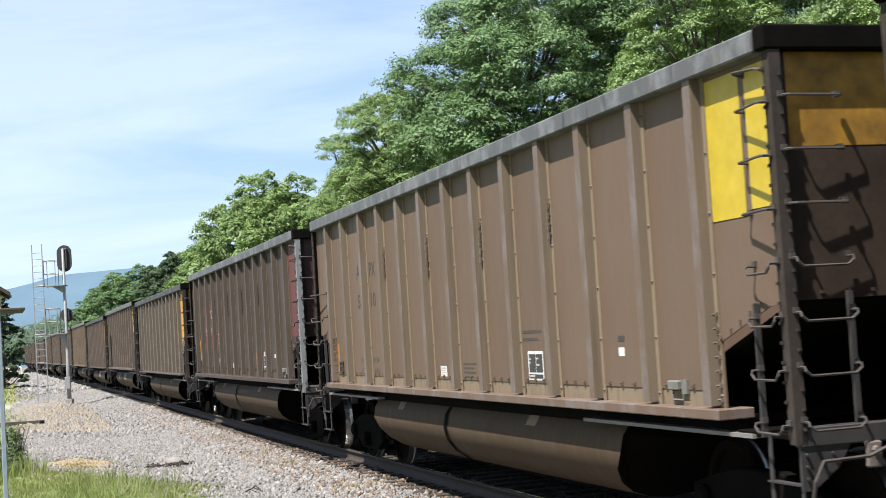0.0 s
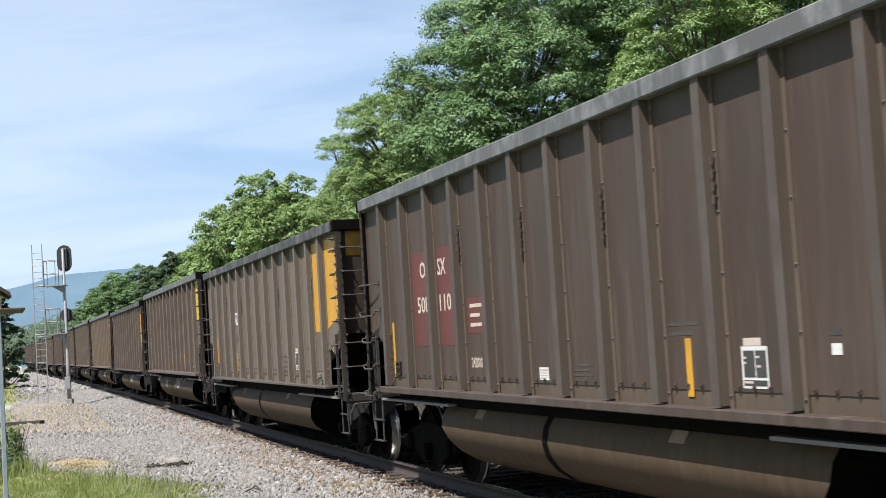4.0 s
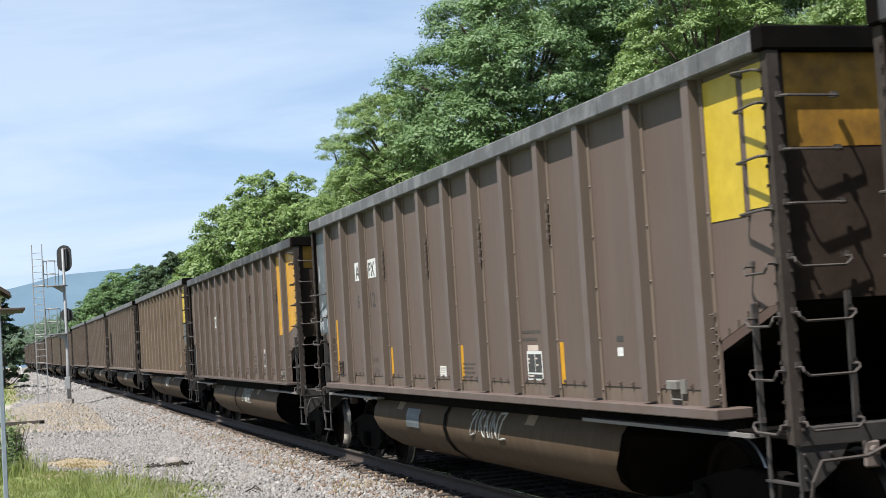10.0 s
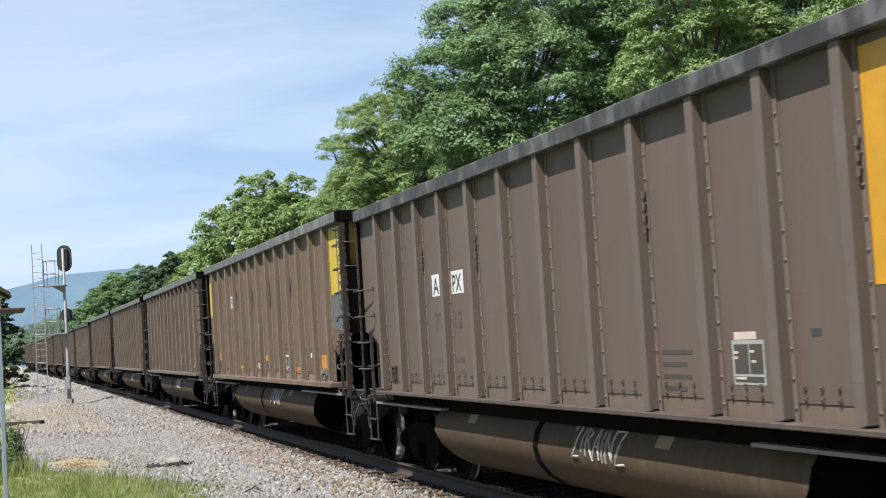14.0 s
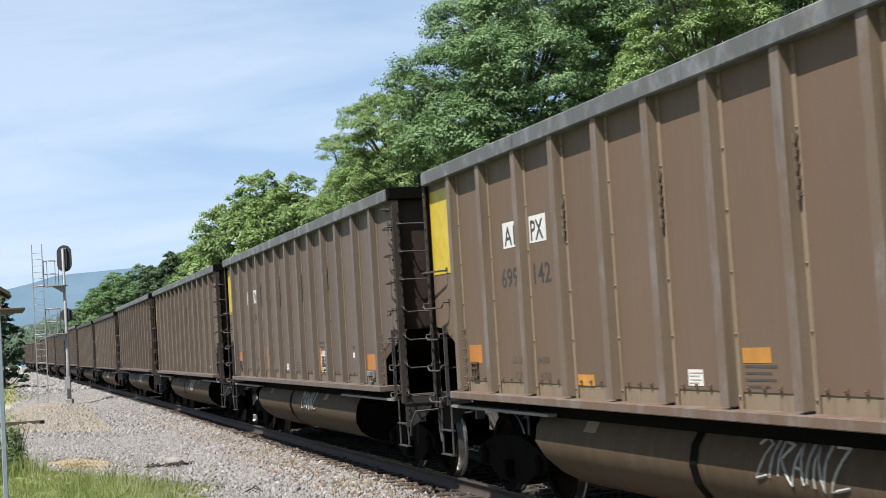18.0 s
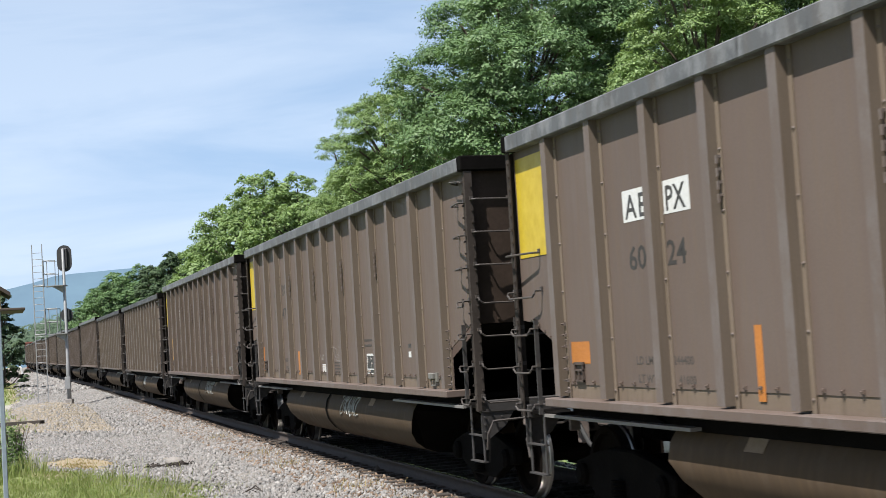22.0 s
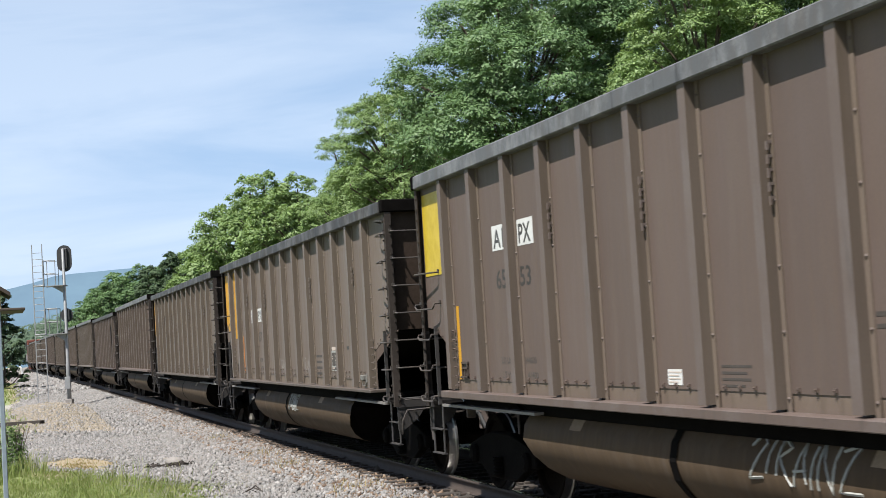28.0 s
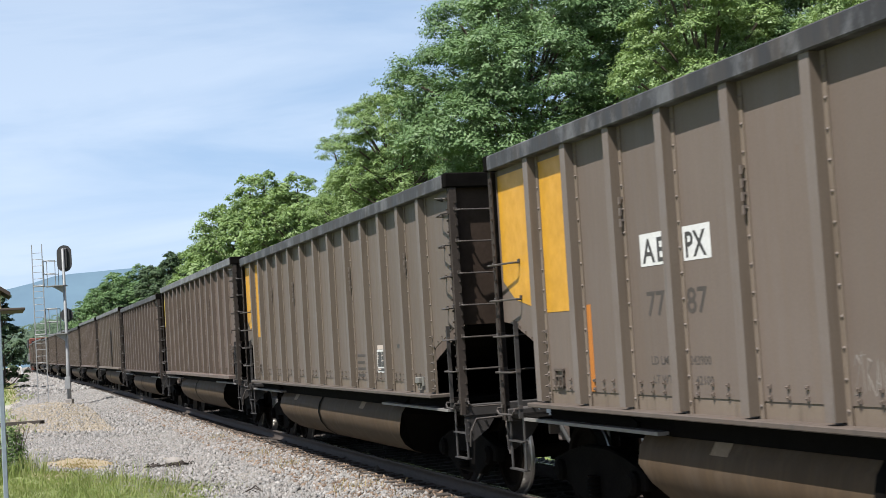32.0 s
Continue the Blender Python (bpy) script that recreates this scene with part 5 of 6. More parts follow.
OCT = np.array([(1, 0, 0), (-1, 0, 0), (0, 1, 0), (0, -1, 0), (0, 0, 1), (0, 0, -1)], float)
OCT_F = np.array([(0, 2, 4), (2, 1, 4), (1, 3, 4), (3, 0, 4), (2, 0, 5), (1, 2, 5), (3, 1, 5), (0, 3, 5)])


def gravel_edge(s):
    """c at which the gravel gives way to grass."""
    wave = 0.22 * np.sin(s * 1.1) + 0.15 * np.sin(s * 2.9 + 1)
    return np.interp(s, (14, 22.6, 24.5, 27.8, 29.0, 31, 130), (-3.7, -3.6, -3.5, -4.7, -6.4, -6.6, -4.6)) + 0.6 * wave


def build_ballast(name, label, beds, material):
    rng = np.random.default_rng(11)
    vs, fs, base = [], [], 0
    for s0, s1, c0, c1, n, size in beds:
        s = rng.uniform(s0, s1, n)
        c = rng.uniform(c0, c1, n)
        keep = c > gravel_edge(s) + rng.normal(0, 0.2, n)
        keep &= ((s - 30.4) / 1.9) ** 2 + ((c + 5.0) / 0.72) ** 2 > rng.uniform(0.5, 1.3, n)
        s, c = s[keep], c[keep]
        n = len(s)
        up = bench(s, c) + rng.uniform(-0.2, 0.6, n) * size
        p = along(s, c, up)
        r = size * rng.lognormal(0, 0.28, (n, 1)) * rng.uniform(0.6, 1.15, (n, 3))
        v = OCT[None] * r[:, None, :] * rng.uniform(0.75, 1.3, (n, 6, 1)) + rng.normal(0, size * 0.18, (n, 6, 3))
        a = rng.uniform(0, 2 * math.pi, n)
        b = rng.uniform(-0.9, 0.9, n)
        y2, z2 = v[..., 1] * np.cos(b)[:, None] - v[..., 2] * np.sin(b)[:, None], v[..., 1] * np.sin(b)[:, None] + v[..., 2] * np.cos(b)[:, None]
        x3, y3 = v[..., 0] * np.cos(a)[:, None] - y2 * np.sin(a)[:, None], v[..., 0] * np.sin(a)[:, None] + y2 * np.cos(a)[:, None]
        w = np.stack([x3, y3, z2], -1) + p[:, None]
        vs.append(w.reshape(-1, 3))
        fs.append((OCT_F[None] + 6 * np.arange(n)[:, None, None]).reshape(-1, 3) + base)
        base += 6 * n
    ob = new(name, cloud_mesh(name, np.concatenate(vs), np.concatenate(fs), material))
    tagged(ob, label, "ballast", kind="stuff")


build_ballast("ballast_stones", "loose grey and tan crushed stone ballast", ((13, 40, -7.0, -1.20, 68000, 0.029), (40, 90, -7.5, -1.2, 41000, 0.042), (90, 200, -6, -1.3, 9000, 0.11)), STONE)
build_ballast("oily_ballast_stones", "oil-stained ballast between the rails, darkened for the train's shade", ((10, 60, -0.98, 1.8, 9000, 0.036),), SHADED_BED)
build_ballast("rusty_gravel", "rust-stained reddish gravel along the tie ends", ((12, 60, -2.2, -1.30, 8000, 0.028), (12, 60, -1.34, -0.95, 3600, 0.028)), RUSTY)
build_ballast("tan_gravel_mound", "low mound of tan gravel at the foot of the signal", ((43, 63, -6.3, -3.4, 11000, 0.045),), TANSTONE)
GRASS = island_material("grass_blade", ((0.13, 0.19, 0.04), (0.18, 0.235, 0.06), (0.22, 0.265, 0.09), (0.30, 0.285, 0.14)), 0.7, 0.3)
WEED = island_material("weed_leaf", ((0.045, 0.090, 0.022), (0.085, 0.150, 0.038), (0.13, 0.19, 0.06)), 0.7, 0.25)
DRY = island_material("dry_grass_blade", ((0.23, 0.17, 0.07), (0.32, 0.25, 0.115), (0.18, 0.165, 0.07)), 0.8, 0.2)


def blades(name, s, c, height, width, material, label, category, seed):
    rng = np.random.default_rng(seed)
    n = len(s)
    p = along(s, c, bench(s, c) - 0.01)
    a = rng.uniform(0, 2 * math.pi, n)
    h = height * rng.uniform(0.4, 1.2, n)
    lean = rng.normal(0, 0.35, (n, 2)) * h[:, None]
    side = np.stack([np.cos(a), np.sin(a), 0 * a], -1) * (width * rng.uniform(0.6, 1.3, n))[:, None]
    mid = p + np.stack([lean[:, 0] * 0.35, lean[:, 1] * 0.35, h * 0.6], -1)
    tip = p + np.stack([lean[:, 0], lean[:, 1], h], -1)
    v = np.stack([p - side, p + side, mid + side * 0.8, mid - side * 0.8, tip], 1)
    f = np.array([(0, 1, 2), (0, 2, 3), (3, 2, 4)])
    f = (f[None] + 5 * np.arange(n)[:, None, None]).reshape(-1, 3)
    ob = new(name, cloud_mesh(name, v.reshape(-1, 3), f, material))
    tagged(ob, label, category, kind="stuff")


def build_grass():
    rng = np.random.default_rng(21)
    s, c = rng.uniform(19, 31, 56000), rng.uniform(-7.6, -2.8, 56000)
    keep = c < gravel_edge(s) + rng.normal(0, 0.25, len(s))
    blades("grass", s[keep], c[keep], 0.085, 0.0045, GRASS, "bright green rough grass beside the gravel", "grass", 1)
    s, c = rng.uniform(36, 130, 26000), rng.uniform(-24, -4.5, 26000)
    keep = c < -6.2 + 0.5 * np.sin(s * 0.3) + np.where(s > 82, 1.3, 0) + rng.normal(0, 0.3, len(s))
    keep &= ~((c > -9.5) & (s > 62) & (s < 79))
    blades("grass", s[keep], c[keep], 0.17, 0.02, GRASS, "sunlit green verge grass beyond the gravel", "grass", 2)
    s, c = rng.normal(29.8, 1.2, 1800), rng.normal(-5.1, 0.4, 1800)
    blades("dry_grass", s, c, 0.05, 0.005, DRY, "dry straw-coloured grass patch on the gravel", "grass", 3)
    s, c = np.concatenate([rng.normal(28.2, 0.7, 320), rng.normal(25.2, 1.3, 120)]), np.concatenate([rng.normal(-6.2, 0.3, 320), rng.normal(-4.6, 0.6, 120)])
    blades("tall_grass", s, c, 0.42, 0.006, GRASS, "clump of tall grass and weeds beside the gravel", "grass", 5)
    # tufts that grow beside the near rail
    st = np.concatenate([rng.normal(m, 0.35, 70) for m in (20.5, 25.2, 28, 34, 17.5)])
    blades("weed_tufts", st, rng.normal(-1.75, 0.16, len(st)), 0.14, 0.006, DRY, "dry weed tufts growing along the tie ends", "weed", 4)


build_grass()


def build_weed_bush(s, c, height, wide, n, seed):
    rng = np.random.default_rng(seed)
    base = ground_at(s, c)
    bush = empty("weed_bush", "leafy dark green weed clump at the edge of the gravel", "weed")
    bush.location = base
    bm = bmesh.new()
    for k in range(14):
        a, l = rng.uniform(0, 2 * math.pi), rng.uniform(0.15, 0.5) * wide
        rod(bm, [(0.1 * math.cos(a), 0.1 * math.sin(a), 0), (l * 0.6 * math.cos(a), l * 0.6 * math.sin(a), height * 0.5), (l * math.cos(a), l * math.sin(a), height * rng.uniform(0.7, 1.0))], 0.008, 4)
    part("stems", bm, BARK, bush)
    z = height * rng.beta(1.6, 1.5, n)
    r = wide * 0.5 * np.sqrt(rng.uniform(0, 1, n)) * (1.1 - 0.75 * z / height)
    a = rng.uniform(0, 2 * math.pi, n)
    centre = np.stack([r * np.cos(a), r * np.sin(a), z], -1)
    v, f = leaf_quads(rng, centre, centre * (1, 1, 0.3), 0.028)
    me = cloud_mesh("leaves", v, f, WEED)
    ob = new("leaves", me)
    ob.parent = bush


def leaf_quads(rng, centre, outward, size):
    """Folded diamond leaves round the given places, facing roughly outward."""
    n = len(centre)
    o = outward / (np.linalg.norm(outward, axis=1, keepdims=True) + 1e-6)
    nrm = o * 1.0 + rng.normal(0, 0.30, (n, 3)) + (0, 0, 0.15)
    nrm /= np.linalg.norm(nrm, axis=1, keepdims=True)
    u = np.cross(nrm, rng.normal(0, 1, (n, 3)))
    u /= np.linalg.norm(u, axis=1, keepdims=True) + 1e-6
    w = np.cross(nrm, u)
    l = size * rng.uniform(0.6, 1.3, (n, 1))
    v = np.stack([centre - u * l + w * l * 0.45, centre + u * l, centre - u * l * 0.7 - w * l * 0.6], 1)
    f = np.arange(3 * n).reshape(n, 3)
    return v.reshape(-1, 3), f


build_weed_bush(28.9, -6.35, 0.90, 0.75, 2000, 31)
build_weed_bush(28.2, -6.75, 0.6, 0.7, 900, 32)


# ---- trees ----
LEAF_DARK = island_material("dark_green_leaf", ((0.072, 0.134, 0.052), (0.110, 0.190, 0.074), (0.158, 0.248, 0.106)), 0.5, 0.22, 0.35)
LEAF_FRESH = island_material("fresh_green_leaf", ((0.120, 0.196, 0.064), (0.174, 0.260, 0.092), (0.228, 0.312, 0.130)), 0.5, 0.28, 0.35)
# Far leaves are bluer: the haze is put into their colour.
LEAF_FAR = island_material("far_leaf_with_haze", ((0.034, 0.064, 0.036), (0.050, 0.084, 0.048), (0.066, 0.102, 0.060)), 0.7, 0.15, 0.35)
LEAF_PINE = island_material("pine_needle", ((0.032, 0.060, 0.028), (0.050, 0.086, 0.038), (0.072, 0.110, 0.048)), 0.7, 0.15, 0.35)


def build_tree(name, label, height, radius, base, leaves, leaf, material, seed, blobs=26, pine=False, fine=1.0):
    """A tapered trunk, limbs that reach each clump, and a crown of leaves gathered in uneven clumps."""
    rng = np.random.default_rng(seed)
    tree = empty(name, label, "tree", "trees behind the railway")
    bm = bmesh.new()
    trunk_top = height * 0.66
    pts = [(0, 0, -0.6)] + [(rng.normal(0, 0.12), rng.normal(0, 0.12), trunk_top * k / 6) for k in range(1, 7)]
    for k, (p, q) in enumerate(zip(pts, pts[1:])):
        r0, r1 = radius * 0.055 * (1 - k / 7.5), radius * 0.055 * (1 - (k + 1) / 7.5)
        d = Vector(q) - Vector(p)
        bmesh.ops.create_cone(bm, cap_ends=True, segments=10, radius1=r0, radius2=r1, depth=d.length, matrix=Matrix.Translation((Vector(p) + Vector(q)) / 2) @ d.to_track_quat("Z", "Y").to_matrix().to_4x4())
    mid, half = (height + base) / 2, (height - base) / 2
    # boughs spread evenly round the crown, each with its own pads of leaves
    boughs, bough_r = [], []
    for k in range(blobs):
        h = (k + 0.5) / blobs
        a = 2.39996 * k + rng.uniform(-0.5, 0.5)
        if pine:
            rr = radius * (1 - h) ** 0.7 * rng.uniform(0.35, 0.85)
            c = np.array([rr * math.cos(a), rr * math.sin(a), base + h * (height - base) + rng.normal(0, 0.3)])
            sz = radius * rng.uniform(0.20, 0.36)
        else:
            up = 1 - 2 * h
            flat = math.sqrt(1 - up * up)
            rr = rng.uniform(0.30, 0.74) if k % 3 else rng.uniform(0.62, 0.78)
            c = np.array([flat * math.cos(a) * radius * rr, flat * math.sin(a) * radius * rr, mid + up * half * rr * 1.04])
            sz = radius * rng.uniform(0.20, 0.33)
        boughs.append(c)
        bough_r.append(sz)
        start = Vector((0, 0, max(base * 0.7, min(trunk_top * 0.95, c[2] - sz * 0.8 - rr * 0.3))))
        end = Vector(c)
        knee = start.lerp(end, 0.5) + Vector((0, 0, -0.12 * (end - start).length))
        rod(bm, [start, knee, end], 0.03 + radius * 0.004, 5)
    part("trunk", bm, BARK, tree)
    boughs, bough_r = np.array(boughs), np.array(bough_r)
    w = bough_r ** 2
    pads = int(blobs * (9 if pine else 15) / fine ** 2)
    pb = rng.choice(blobs, pads, p=w / w.sum())
    pd = rng.normal(0, 1, (pads, 3)) + (0, 0, 0.35)
    hub = np.array((0, 0, mid - 0.2 * half))
    pd += 0.8 * (boughs[pb] - hub) / (np.linalg.norm(boughs[pb] - hub, axis=1, keepdims=True) + 1e-6)
    pd /= np.linalg.norm(pd, axis=1, keepdims=True)
    reach = rng.uniform(0.72, 1.05, pads) + (rng.uniform(0, 1, pads) > 0.9) * rng.uniform(0.05, 0.28, pads)
    pad_c = boughs[pb] + pd * (1, 1, 0.85) * (bough_r[pb] * reach)[:, None]
    pad_r = radius * fine * rng.uniform(0.06, 0.135, pads)
    share = pad_r ** 2
    pick = rng.choice(pads, leaves, p=share / share.sum())
    ld = rng.normal(0, 1, (leaves, 3))
    ld /= np.linalg.norm(ld, axis=1, keepdims=True)
    ld[:, 2] = np.where(ld[:, 2] < -0.15, -ld[:, 2], ld[:, 2])
    depth = rng.uniform(0.25, 1.0, leaves) ** 0.5 * rng.normal(1.0, 0.13, leaves)
    centre = pad_c[pick] + ld * (1.15, 1.15, 0.62) * (pad_r[pick] * depth)[:, None]
    # the tips of a pad droop a little
    centre[:, 2] -= 0.35 * pad_r[pick] * (ld[:, 0] ** 2 + ld[:, 1] ** 2)
    out = ld * 0.8 + pd[pick] * 0.45 + (0, 0, 0.25)
    v, f = leaf_quads(rng, centre, out, leaf)
    ob = new("crown", cloud_mesh("crown", v, f, material))
    ob.parent = tree
    return tree


def plant(tree, x, y, height, turn=0.0, built=0.0):
    k = height / built if built else 1.0
    tree.matrix_basis = Matrix.Translation((x, y, floor_z(x, y) - 0.1)) @ Matrix.Rotation(turn, 4, "Z") @ Matrix.Diagonal((k, k, k, 1))
    return tree


def plant_copy(tree, x, y, height, turn, built, wide=1.0, label=""):
    k = height / built
    m = Matrix.Translation((x, y, floor_z(x, y) - 0.1)) @ Matrix.Rotation(turn, 4, "Z")
    ob = copy_thing(tree, m)
    ob.matrix_basis = m @ Matrix.Diagonal((k * wide, k * wide, k, 1))
    if label:
        tagged(ob, label)
    return ob


def build_trees():
    big = build_tree("broadleaf_tree", "large dense dark green broadleaf tree behind the train", 18.3, 6.1, 3.0, 240000, 0.072, LEAF_DARK, 41, 84, False, 0.85)
    fresh = build_tree("broadleaf_tree", "lighter green broadleaf tree with an open airy crown", 15.0, 3.7, 2.0, 98000, 0.064, LEAF_FRESH, 42, 70, False, 0.72)
    pine = build_tree("pine_tree", "dark green pine with a ragged crown", 14.0, 3.6, 4.5, 32000, 0.12, LEAF_PINE, 43, 30)
    far = build_tree("broadleaf_tree", "mid-green broadleaf tree far along the line", 14.5, 4.2, 1.5, 34000, 0.130, LEAF_FRESH, 44, 60, False, 0.75)
    plant(big, 4.0, 62.0, 19.2, 0.3, 18.5)
    plant(fresh, -2.0, 76.0, 17.3, 0.0, 15.5)
    plant(pine, -28.5, 149.0, 12.8, 0.0, 14.0)
    plant(far, -14.6, 107.5, 15.6, 0.0, 15.0)
    for x, y, h, t, w in ((12.5, 66, 20, 2.1, 1.0), (15.8, 50.5, 17, 4.0, 0.9)):
        plant_copy(big, x, y, h, t, 18.5, w)
    for x, y, h, t, w in ((9.6, 50.0, 16.5, 1.0, 0.95), (-5.0, 86, 15.3, 2.0, 0.95), (-1.5, 84, 17, 3.0, 1.05), (13.4, 43.0, 14.5, 4.5, 0.9), (2.0, 72, 13.5, 5.5, 1.0)):
        plant_copy(fresh, x, y, h, t, 15.5, w)
    for x, y, h, t, w in ((-9.5, 96, 14.0, 1.0, 1.05), (-12.0, 101, 14.9, 4.0, 0.95), (-19.5, 124, 13.0, 2.0, 1.0), (-23, 134, 12.0, 3.4, 1.0), (-39, 186, 14.0, 1.2, 1.15), (-52.7, 229, 15.6, 5.2, 1.2), (-47, 215, 14, 2.2, 1.1), (-61, 252, 14, 0.5, 1.2), (-33, 168, 12.5, 4.4, 1.0), (-6.0, 104, 15, 0.2, 1.0), (-70, 290, 14, 2.9, 1.3), (-40.3, 175, 12.6, 0.9, 1.0), (-36.6, 176, 11.4, 3.7, 0.95), (-44.6, 188, 11.0, 1.9, 1.0)):
        ob = plant_copy(far, x, y, h, t, 15.0, w)
        if y > 160:
            crown = next(c for c in ob.children if c.name.startswith("crown"))
            crown.material_slots[0].link = "OBJECT"
            crown.material_slots[0].material = LEAF_DARK
    cedar = build_tree("cedar_tree", "dark green bushy cedar at the edge of the verge", 7.2, 1.9, 0.3, 20000, 0.10, LEAF_PINE, 45, 40, True)
    plant(cedar, -32.2, 105.3, 6.8, 0.4, 7.2)
    plant_copy(cedar, -33.9, 104.4, 6.0, 2.2, 7.2, 1.1)
    for x, y, h, t, w in ((-26.5, 156, 13.2, 1.5, 1.0), (-31.5, 158, 12.0, 3.0, 1.0)):
        plant_copy(pine, x, y, h, t, 14.0, w)


build_trees()


def build_understorey():
    """Scrub along the far side of the line, and the woods beyond the bend."""
    rng = np.random.default_rng(61)
    n = 52000
    s, c = rng.uniform(30, 330, n), 9.5 + rng.gamma(2.0, 1.6, n)
    top = 1.6 + 1.2 * np.sin(s * 0.21) + 0.9 * np.sin(s * 0.53 + 1) + 0.25 * (c - 9.5)
    z = np.maximum(0.1, top * rng.uniform(0.1, 1.0, n))
    p = along(s, c, bench(s, c) + z)
    v, f = leaf_quads(rng, p, np.stack([0 * s - 0.5, 0 * s - 0.5, 0 * s + 0.6], -1), 0.17)
    tagged(new("scrub", cloud_mesh("scrub", v, f, LEAF_FRESH)), "dense green scrub below the trees", "scrub", kind="stuff")
    # Weeds added out of sight, to close off the bright view under the cars.
    n = 16000
    s, c = rng.uniform(4, 70, n), 3.9 + rng.gamma(2.0, 0.8, n)
    z = np.maximum(0.05, (0.9 + 0.35 * np.sin(s * 0.7) + 0.2 * np.sin(s * 1.9)) * rng.uniform(0.05, 1.0, n))
    p = along(s, c, bench(s, c) + z)
    v, f = leaf_quads(rng, p, np.stack([0 * s - 0.5, 0 * s - 0.5, 0 * s + 0.6], -1), 0.10)
    tagged(new("verge_weeds", cloud_mesh("verge_weeds", v, f, LEAF_PINE)), "dark green weeds added on the unseen far verge to block the view under the cars", "weeds", kind="stuff")
    n = 60000
    s, c = rng.uniform(408, 450, n), rng.uniform(-60, 70, n)
    top = 11 + 2.5 * np.sin(s * 0.09 + c * 0.05) + 2.0 * np.sin(c * 0.21) + 1.4 * np.sin(c * 0.5 + s * 0.3)
    z = np.maximum(0.5, top * rng.uniform(0.05, 1.0, len(s)) ** 0.6)
    p = along(s, c, bench(s, c) + z)
    v, f = leaf_quads(rng, p, np.stack([0 * s - 0.2, 0 * s - 0.7, 0 * s + 0.6], -1), 0.5)
    tagged(new("far_woods", cloud_mesh("far_woods", v, f, LEAF_FAR)), "far green woods beyond the bend of the line", "woods", kind="stuff")


build_understorey()


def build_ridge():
    """Wooded mountain ridge on the skyline, with its haze painted in."""
    m, t, b = shader("ridge_with_painted_haze", 1.0)
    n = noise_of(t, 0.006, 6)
    # Distance haze is put into the blue base colour and a faint glow.
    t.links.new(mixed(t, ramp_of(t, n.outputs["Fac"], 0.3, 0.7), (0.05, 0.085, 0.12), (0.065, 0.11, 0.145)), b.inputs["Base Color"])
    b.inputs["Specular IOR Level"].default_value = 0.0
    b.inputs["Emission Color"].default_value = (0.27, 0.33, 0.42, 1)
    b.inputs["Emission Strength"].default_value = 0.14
    az = np.linspace(-1.2, 0.9, 160)
    d = 3400.0
    crest = np.interp(az, (-1.2, -0.42, -0.2976, -0.2914, -0.2715, -0.2593, -0.2354, -0.2026, -0.1, 0.2, 0.9), (150, 200, 251, 257, 272, 284, 290, 291, 270, 210, 150))
    crest = crest + 1.5 * np.sin(az * 60) + np.sin(az * 143 + 1)
    v = []
    for h, back in ((-0.3, -700), (0.45, -350), (0.8, -120), (1.0, 0), (0.4, 500)):
        r = d + back
        v.append(np.stack([r * np.sin(az), r * np.cos(az), crest * h + 30 * (1 - h) * np.sin(az * 90 + h * 9)], -1))
    v = np.stack(v, 1)
    k = v.shape[1]
    i = np.arange(len(az) * k).reshape(len(az), k)
    f = np.stack([i[:-1, :-1], i[1:, :-1], i[1:, 1:], i[:-1, 1:]], -1).reshape(-1, 4)
    tagged(new("backdrop_ridge", cloud_mesh("backdrop_ridge", v.reshape(-1, 3), f, m, True)), "blue wooded mountain ridge on the skyline, its haze painted in", "mountain", kind="structure")


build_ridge()


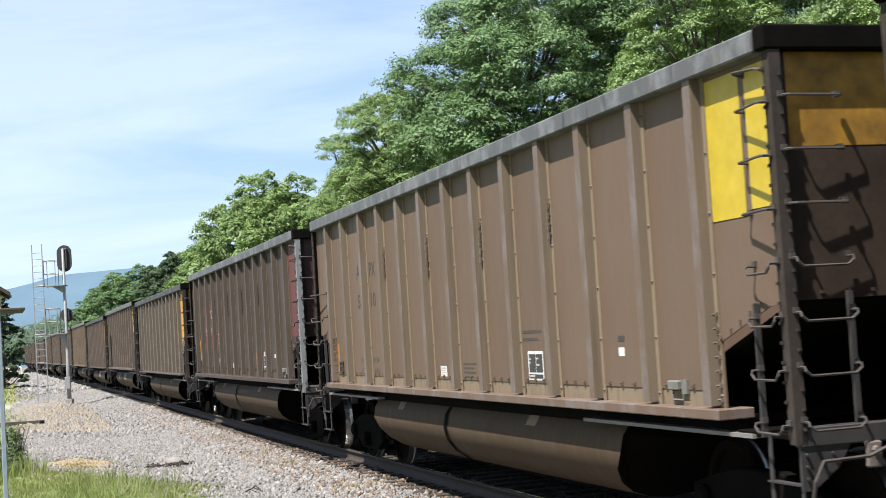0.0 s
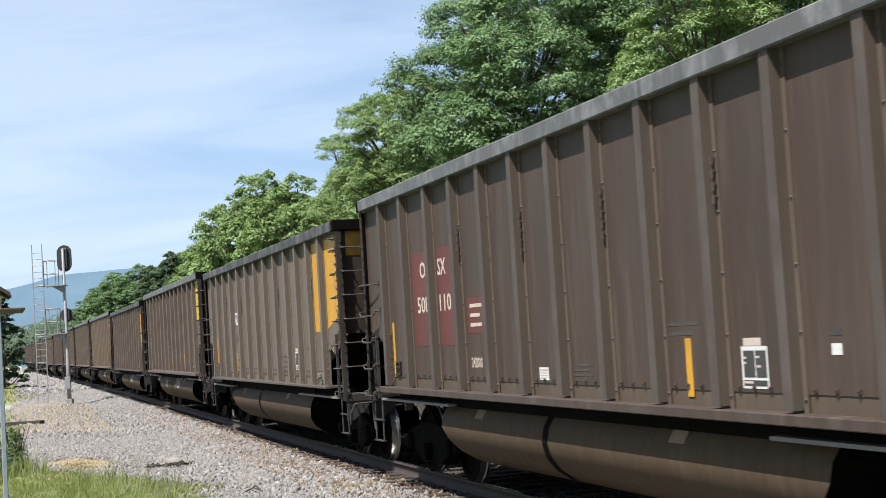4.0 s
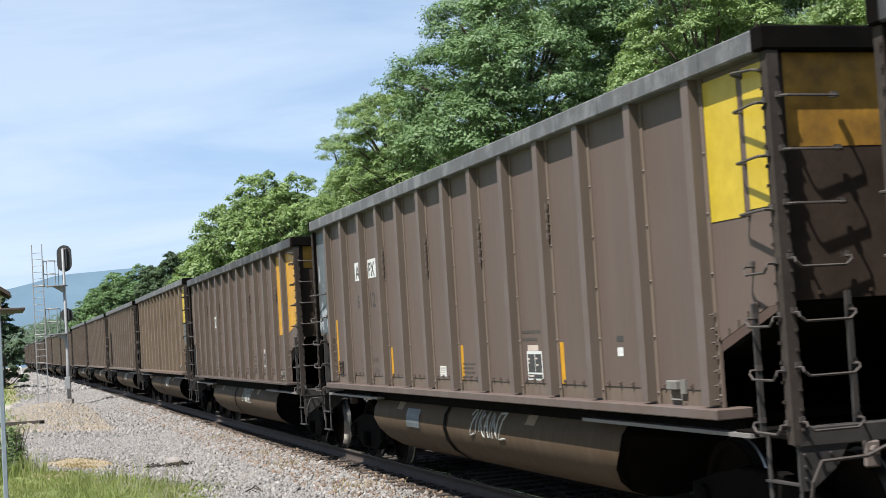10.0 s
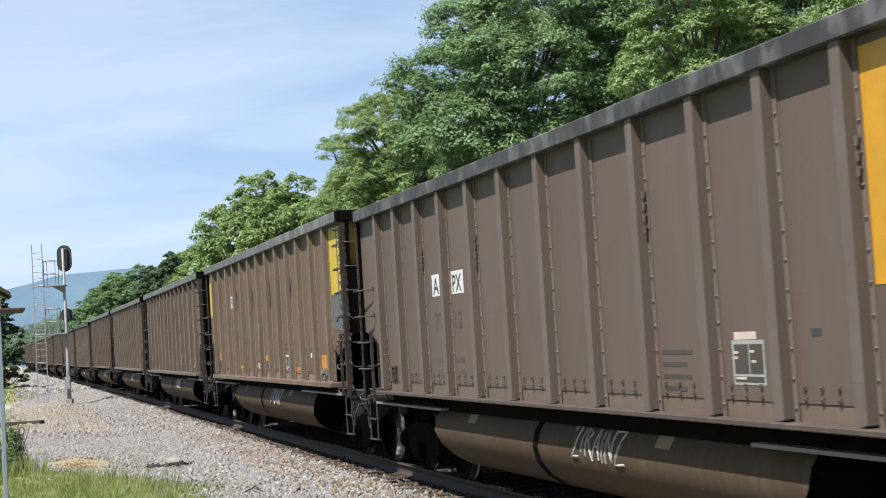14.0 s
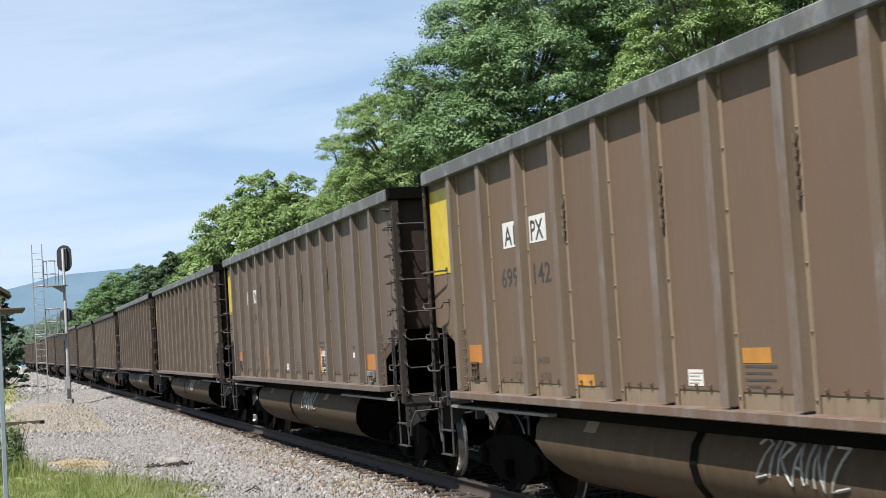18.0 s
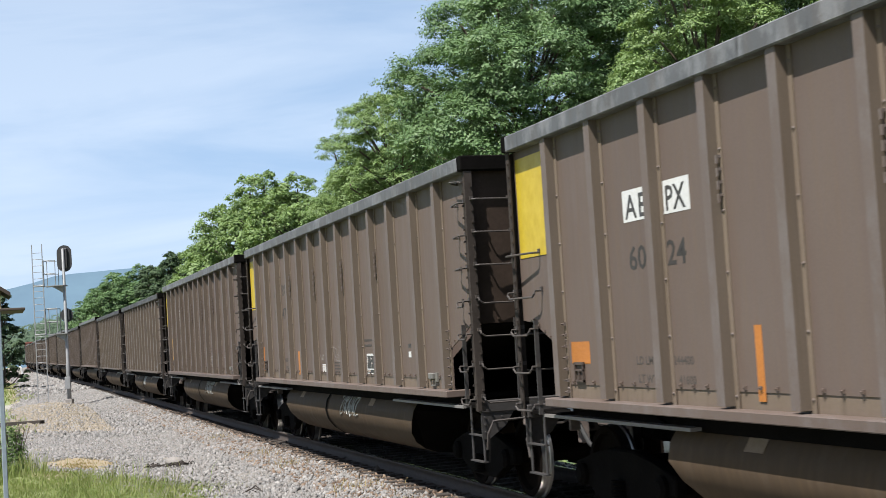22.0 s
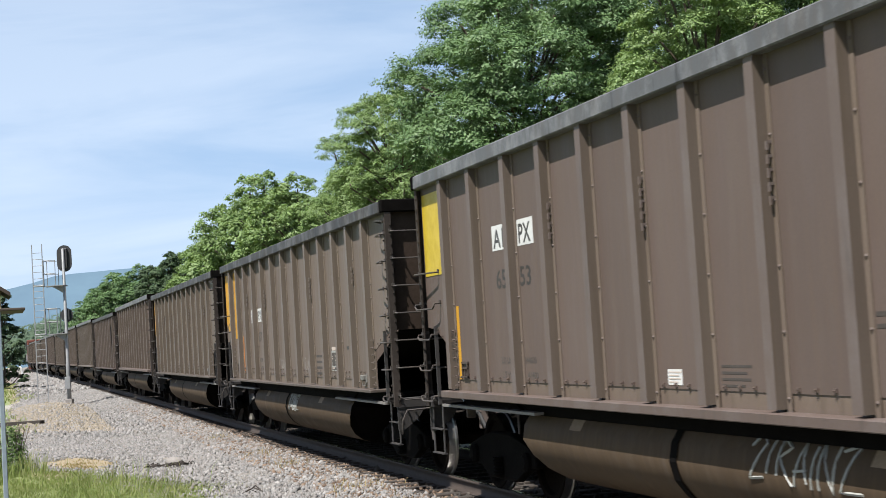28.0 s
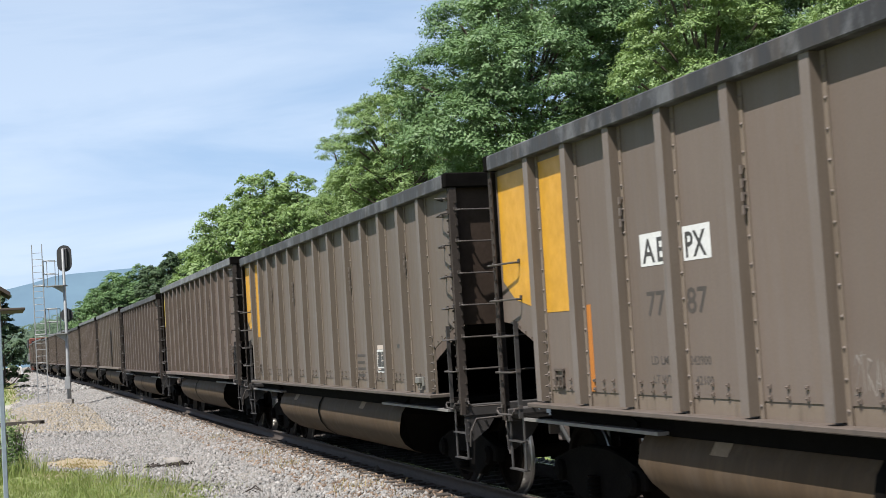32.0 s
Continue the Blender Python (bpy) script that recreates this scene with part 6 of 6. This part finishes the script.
def build_debris():
    """Dead branches and litter lying on the gravel."""
    rng = random.Random(8)
    for s, c, n, name in ((28.7, -3.75, 44, "branch_litter"), (22.4, -2.9, 4, "branch_litter")):
        q = ground_at(s, c)
        ob = empty(name, "dark dead branches lying on the gravel", "branches")
        ob.location = q
        for k in range(n):
            a, l = rng.uniform(0, math.pi), rng.uniform(0.15, 0.4)
            x, y = rng.uniform(-0.7, 0.7), rng.uniform(-0.3, 0.3)
            bm = bmesh.new()
            rod(bm, [(x, y, 0.03), (x + l * math.cos(a) * 0.5, y + l * math.sin(a) * 0.5, 0.04 + rng.uniform(0, 0.06)), (x + l * math.cos(a), y + l * math.sin(a), 0.03)], rng.uniform(0.005, 0.013), 5)
            part("branch", bm, TIE, ob)
    q = ground_at(29.3, -3.30)
    rock = empty("pale_stone", "large pale stone lying on the ballast", "stone")
    rock.location = q
    bm = bmesh.new()
    bmesh.ops.create_icosphere(bm, subdivisions=2, radius=0.16)
    for v in bm.verts:
        v.co = Vector((v.co.x * 1.25, v.co.y, v.co.z * 0.65 + 0.06)) * (1 + 0.12 * noise.noise(v.co * 7))
    part("stone", bm, CONCRETE, rock)
    q = ground_at(47.6, -6.2)
    log = empty("old_tie", "weathered old timber tie lying in the gravel", "timber")
    log.matrix_basis = Matrix.Translation(q) @ Matrix.Rotation(1.2, 4, "Z")
    part("timber", bevelled(boxes((-0.11, 0.11, -1.1, 1.1, 0.0, 0.15)), 0.01), TIE, log)


build_debris()


# ---- motion of the train ----
def travelled(t):
    """Metres that the train has gone since the start; it gains a little speed."""
    u = t - 10.0
    return 4.854 * t - 0.003088 * (u * u - 100.0) / 2


def car_pose(near, reach, a, b):
    """Pose of a vehicle whose near end is at s = near and whose trucks stand a and b behind it."""
    p, q = Vector(along(near + a)), Vector(along(near + b))
    ahead = (q - p).normalized()
    right = ahead.cross(Vector((0, 0, 1))).normalized()
    up = right.cross(ahead)
    o = p - ahead * a
    return Matrix(((right.x, ahead.x, up.x, o.x), (right.y, ahead.y, up.y, o.y), (right.z, ahead.z, up.z, o.z), (0, 0, 0, 1)))


def motions():
    times = [0.5 * k for k in range(65)]
    spins = [0.125 * k for k in range(257)]
    for n, car in enumerate(TRAIN):
        start = FIRST + (n - 1) * PITCH + SLACK.get(n, 0.0)
        L = CARS[n][0].length
        walk(car, [(t, car_pose(start - travelled(t), L, 1.30, L - 1.30)) for t in times])
        if n <= 11:
            for ob in car.children_recursive:
                if ob.name.startswith("wheelset"):
                    y = ob.matrix_basis.translation.y
                    walk(ob, [(t, Matrix.Translation((0, y, 0.457)) @ Matrix.Rotation(travelled(t) / 0.457, 4, "X")) for t in spins])
    start = FIRST + (len(TRAIN) - 1) * PITCH
    walk(LOCO, [(t, car_pose(start - travelled(t), 22, 3.9, 18.1)) for t in times])


motions()
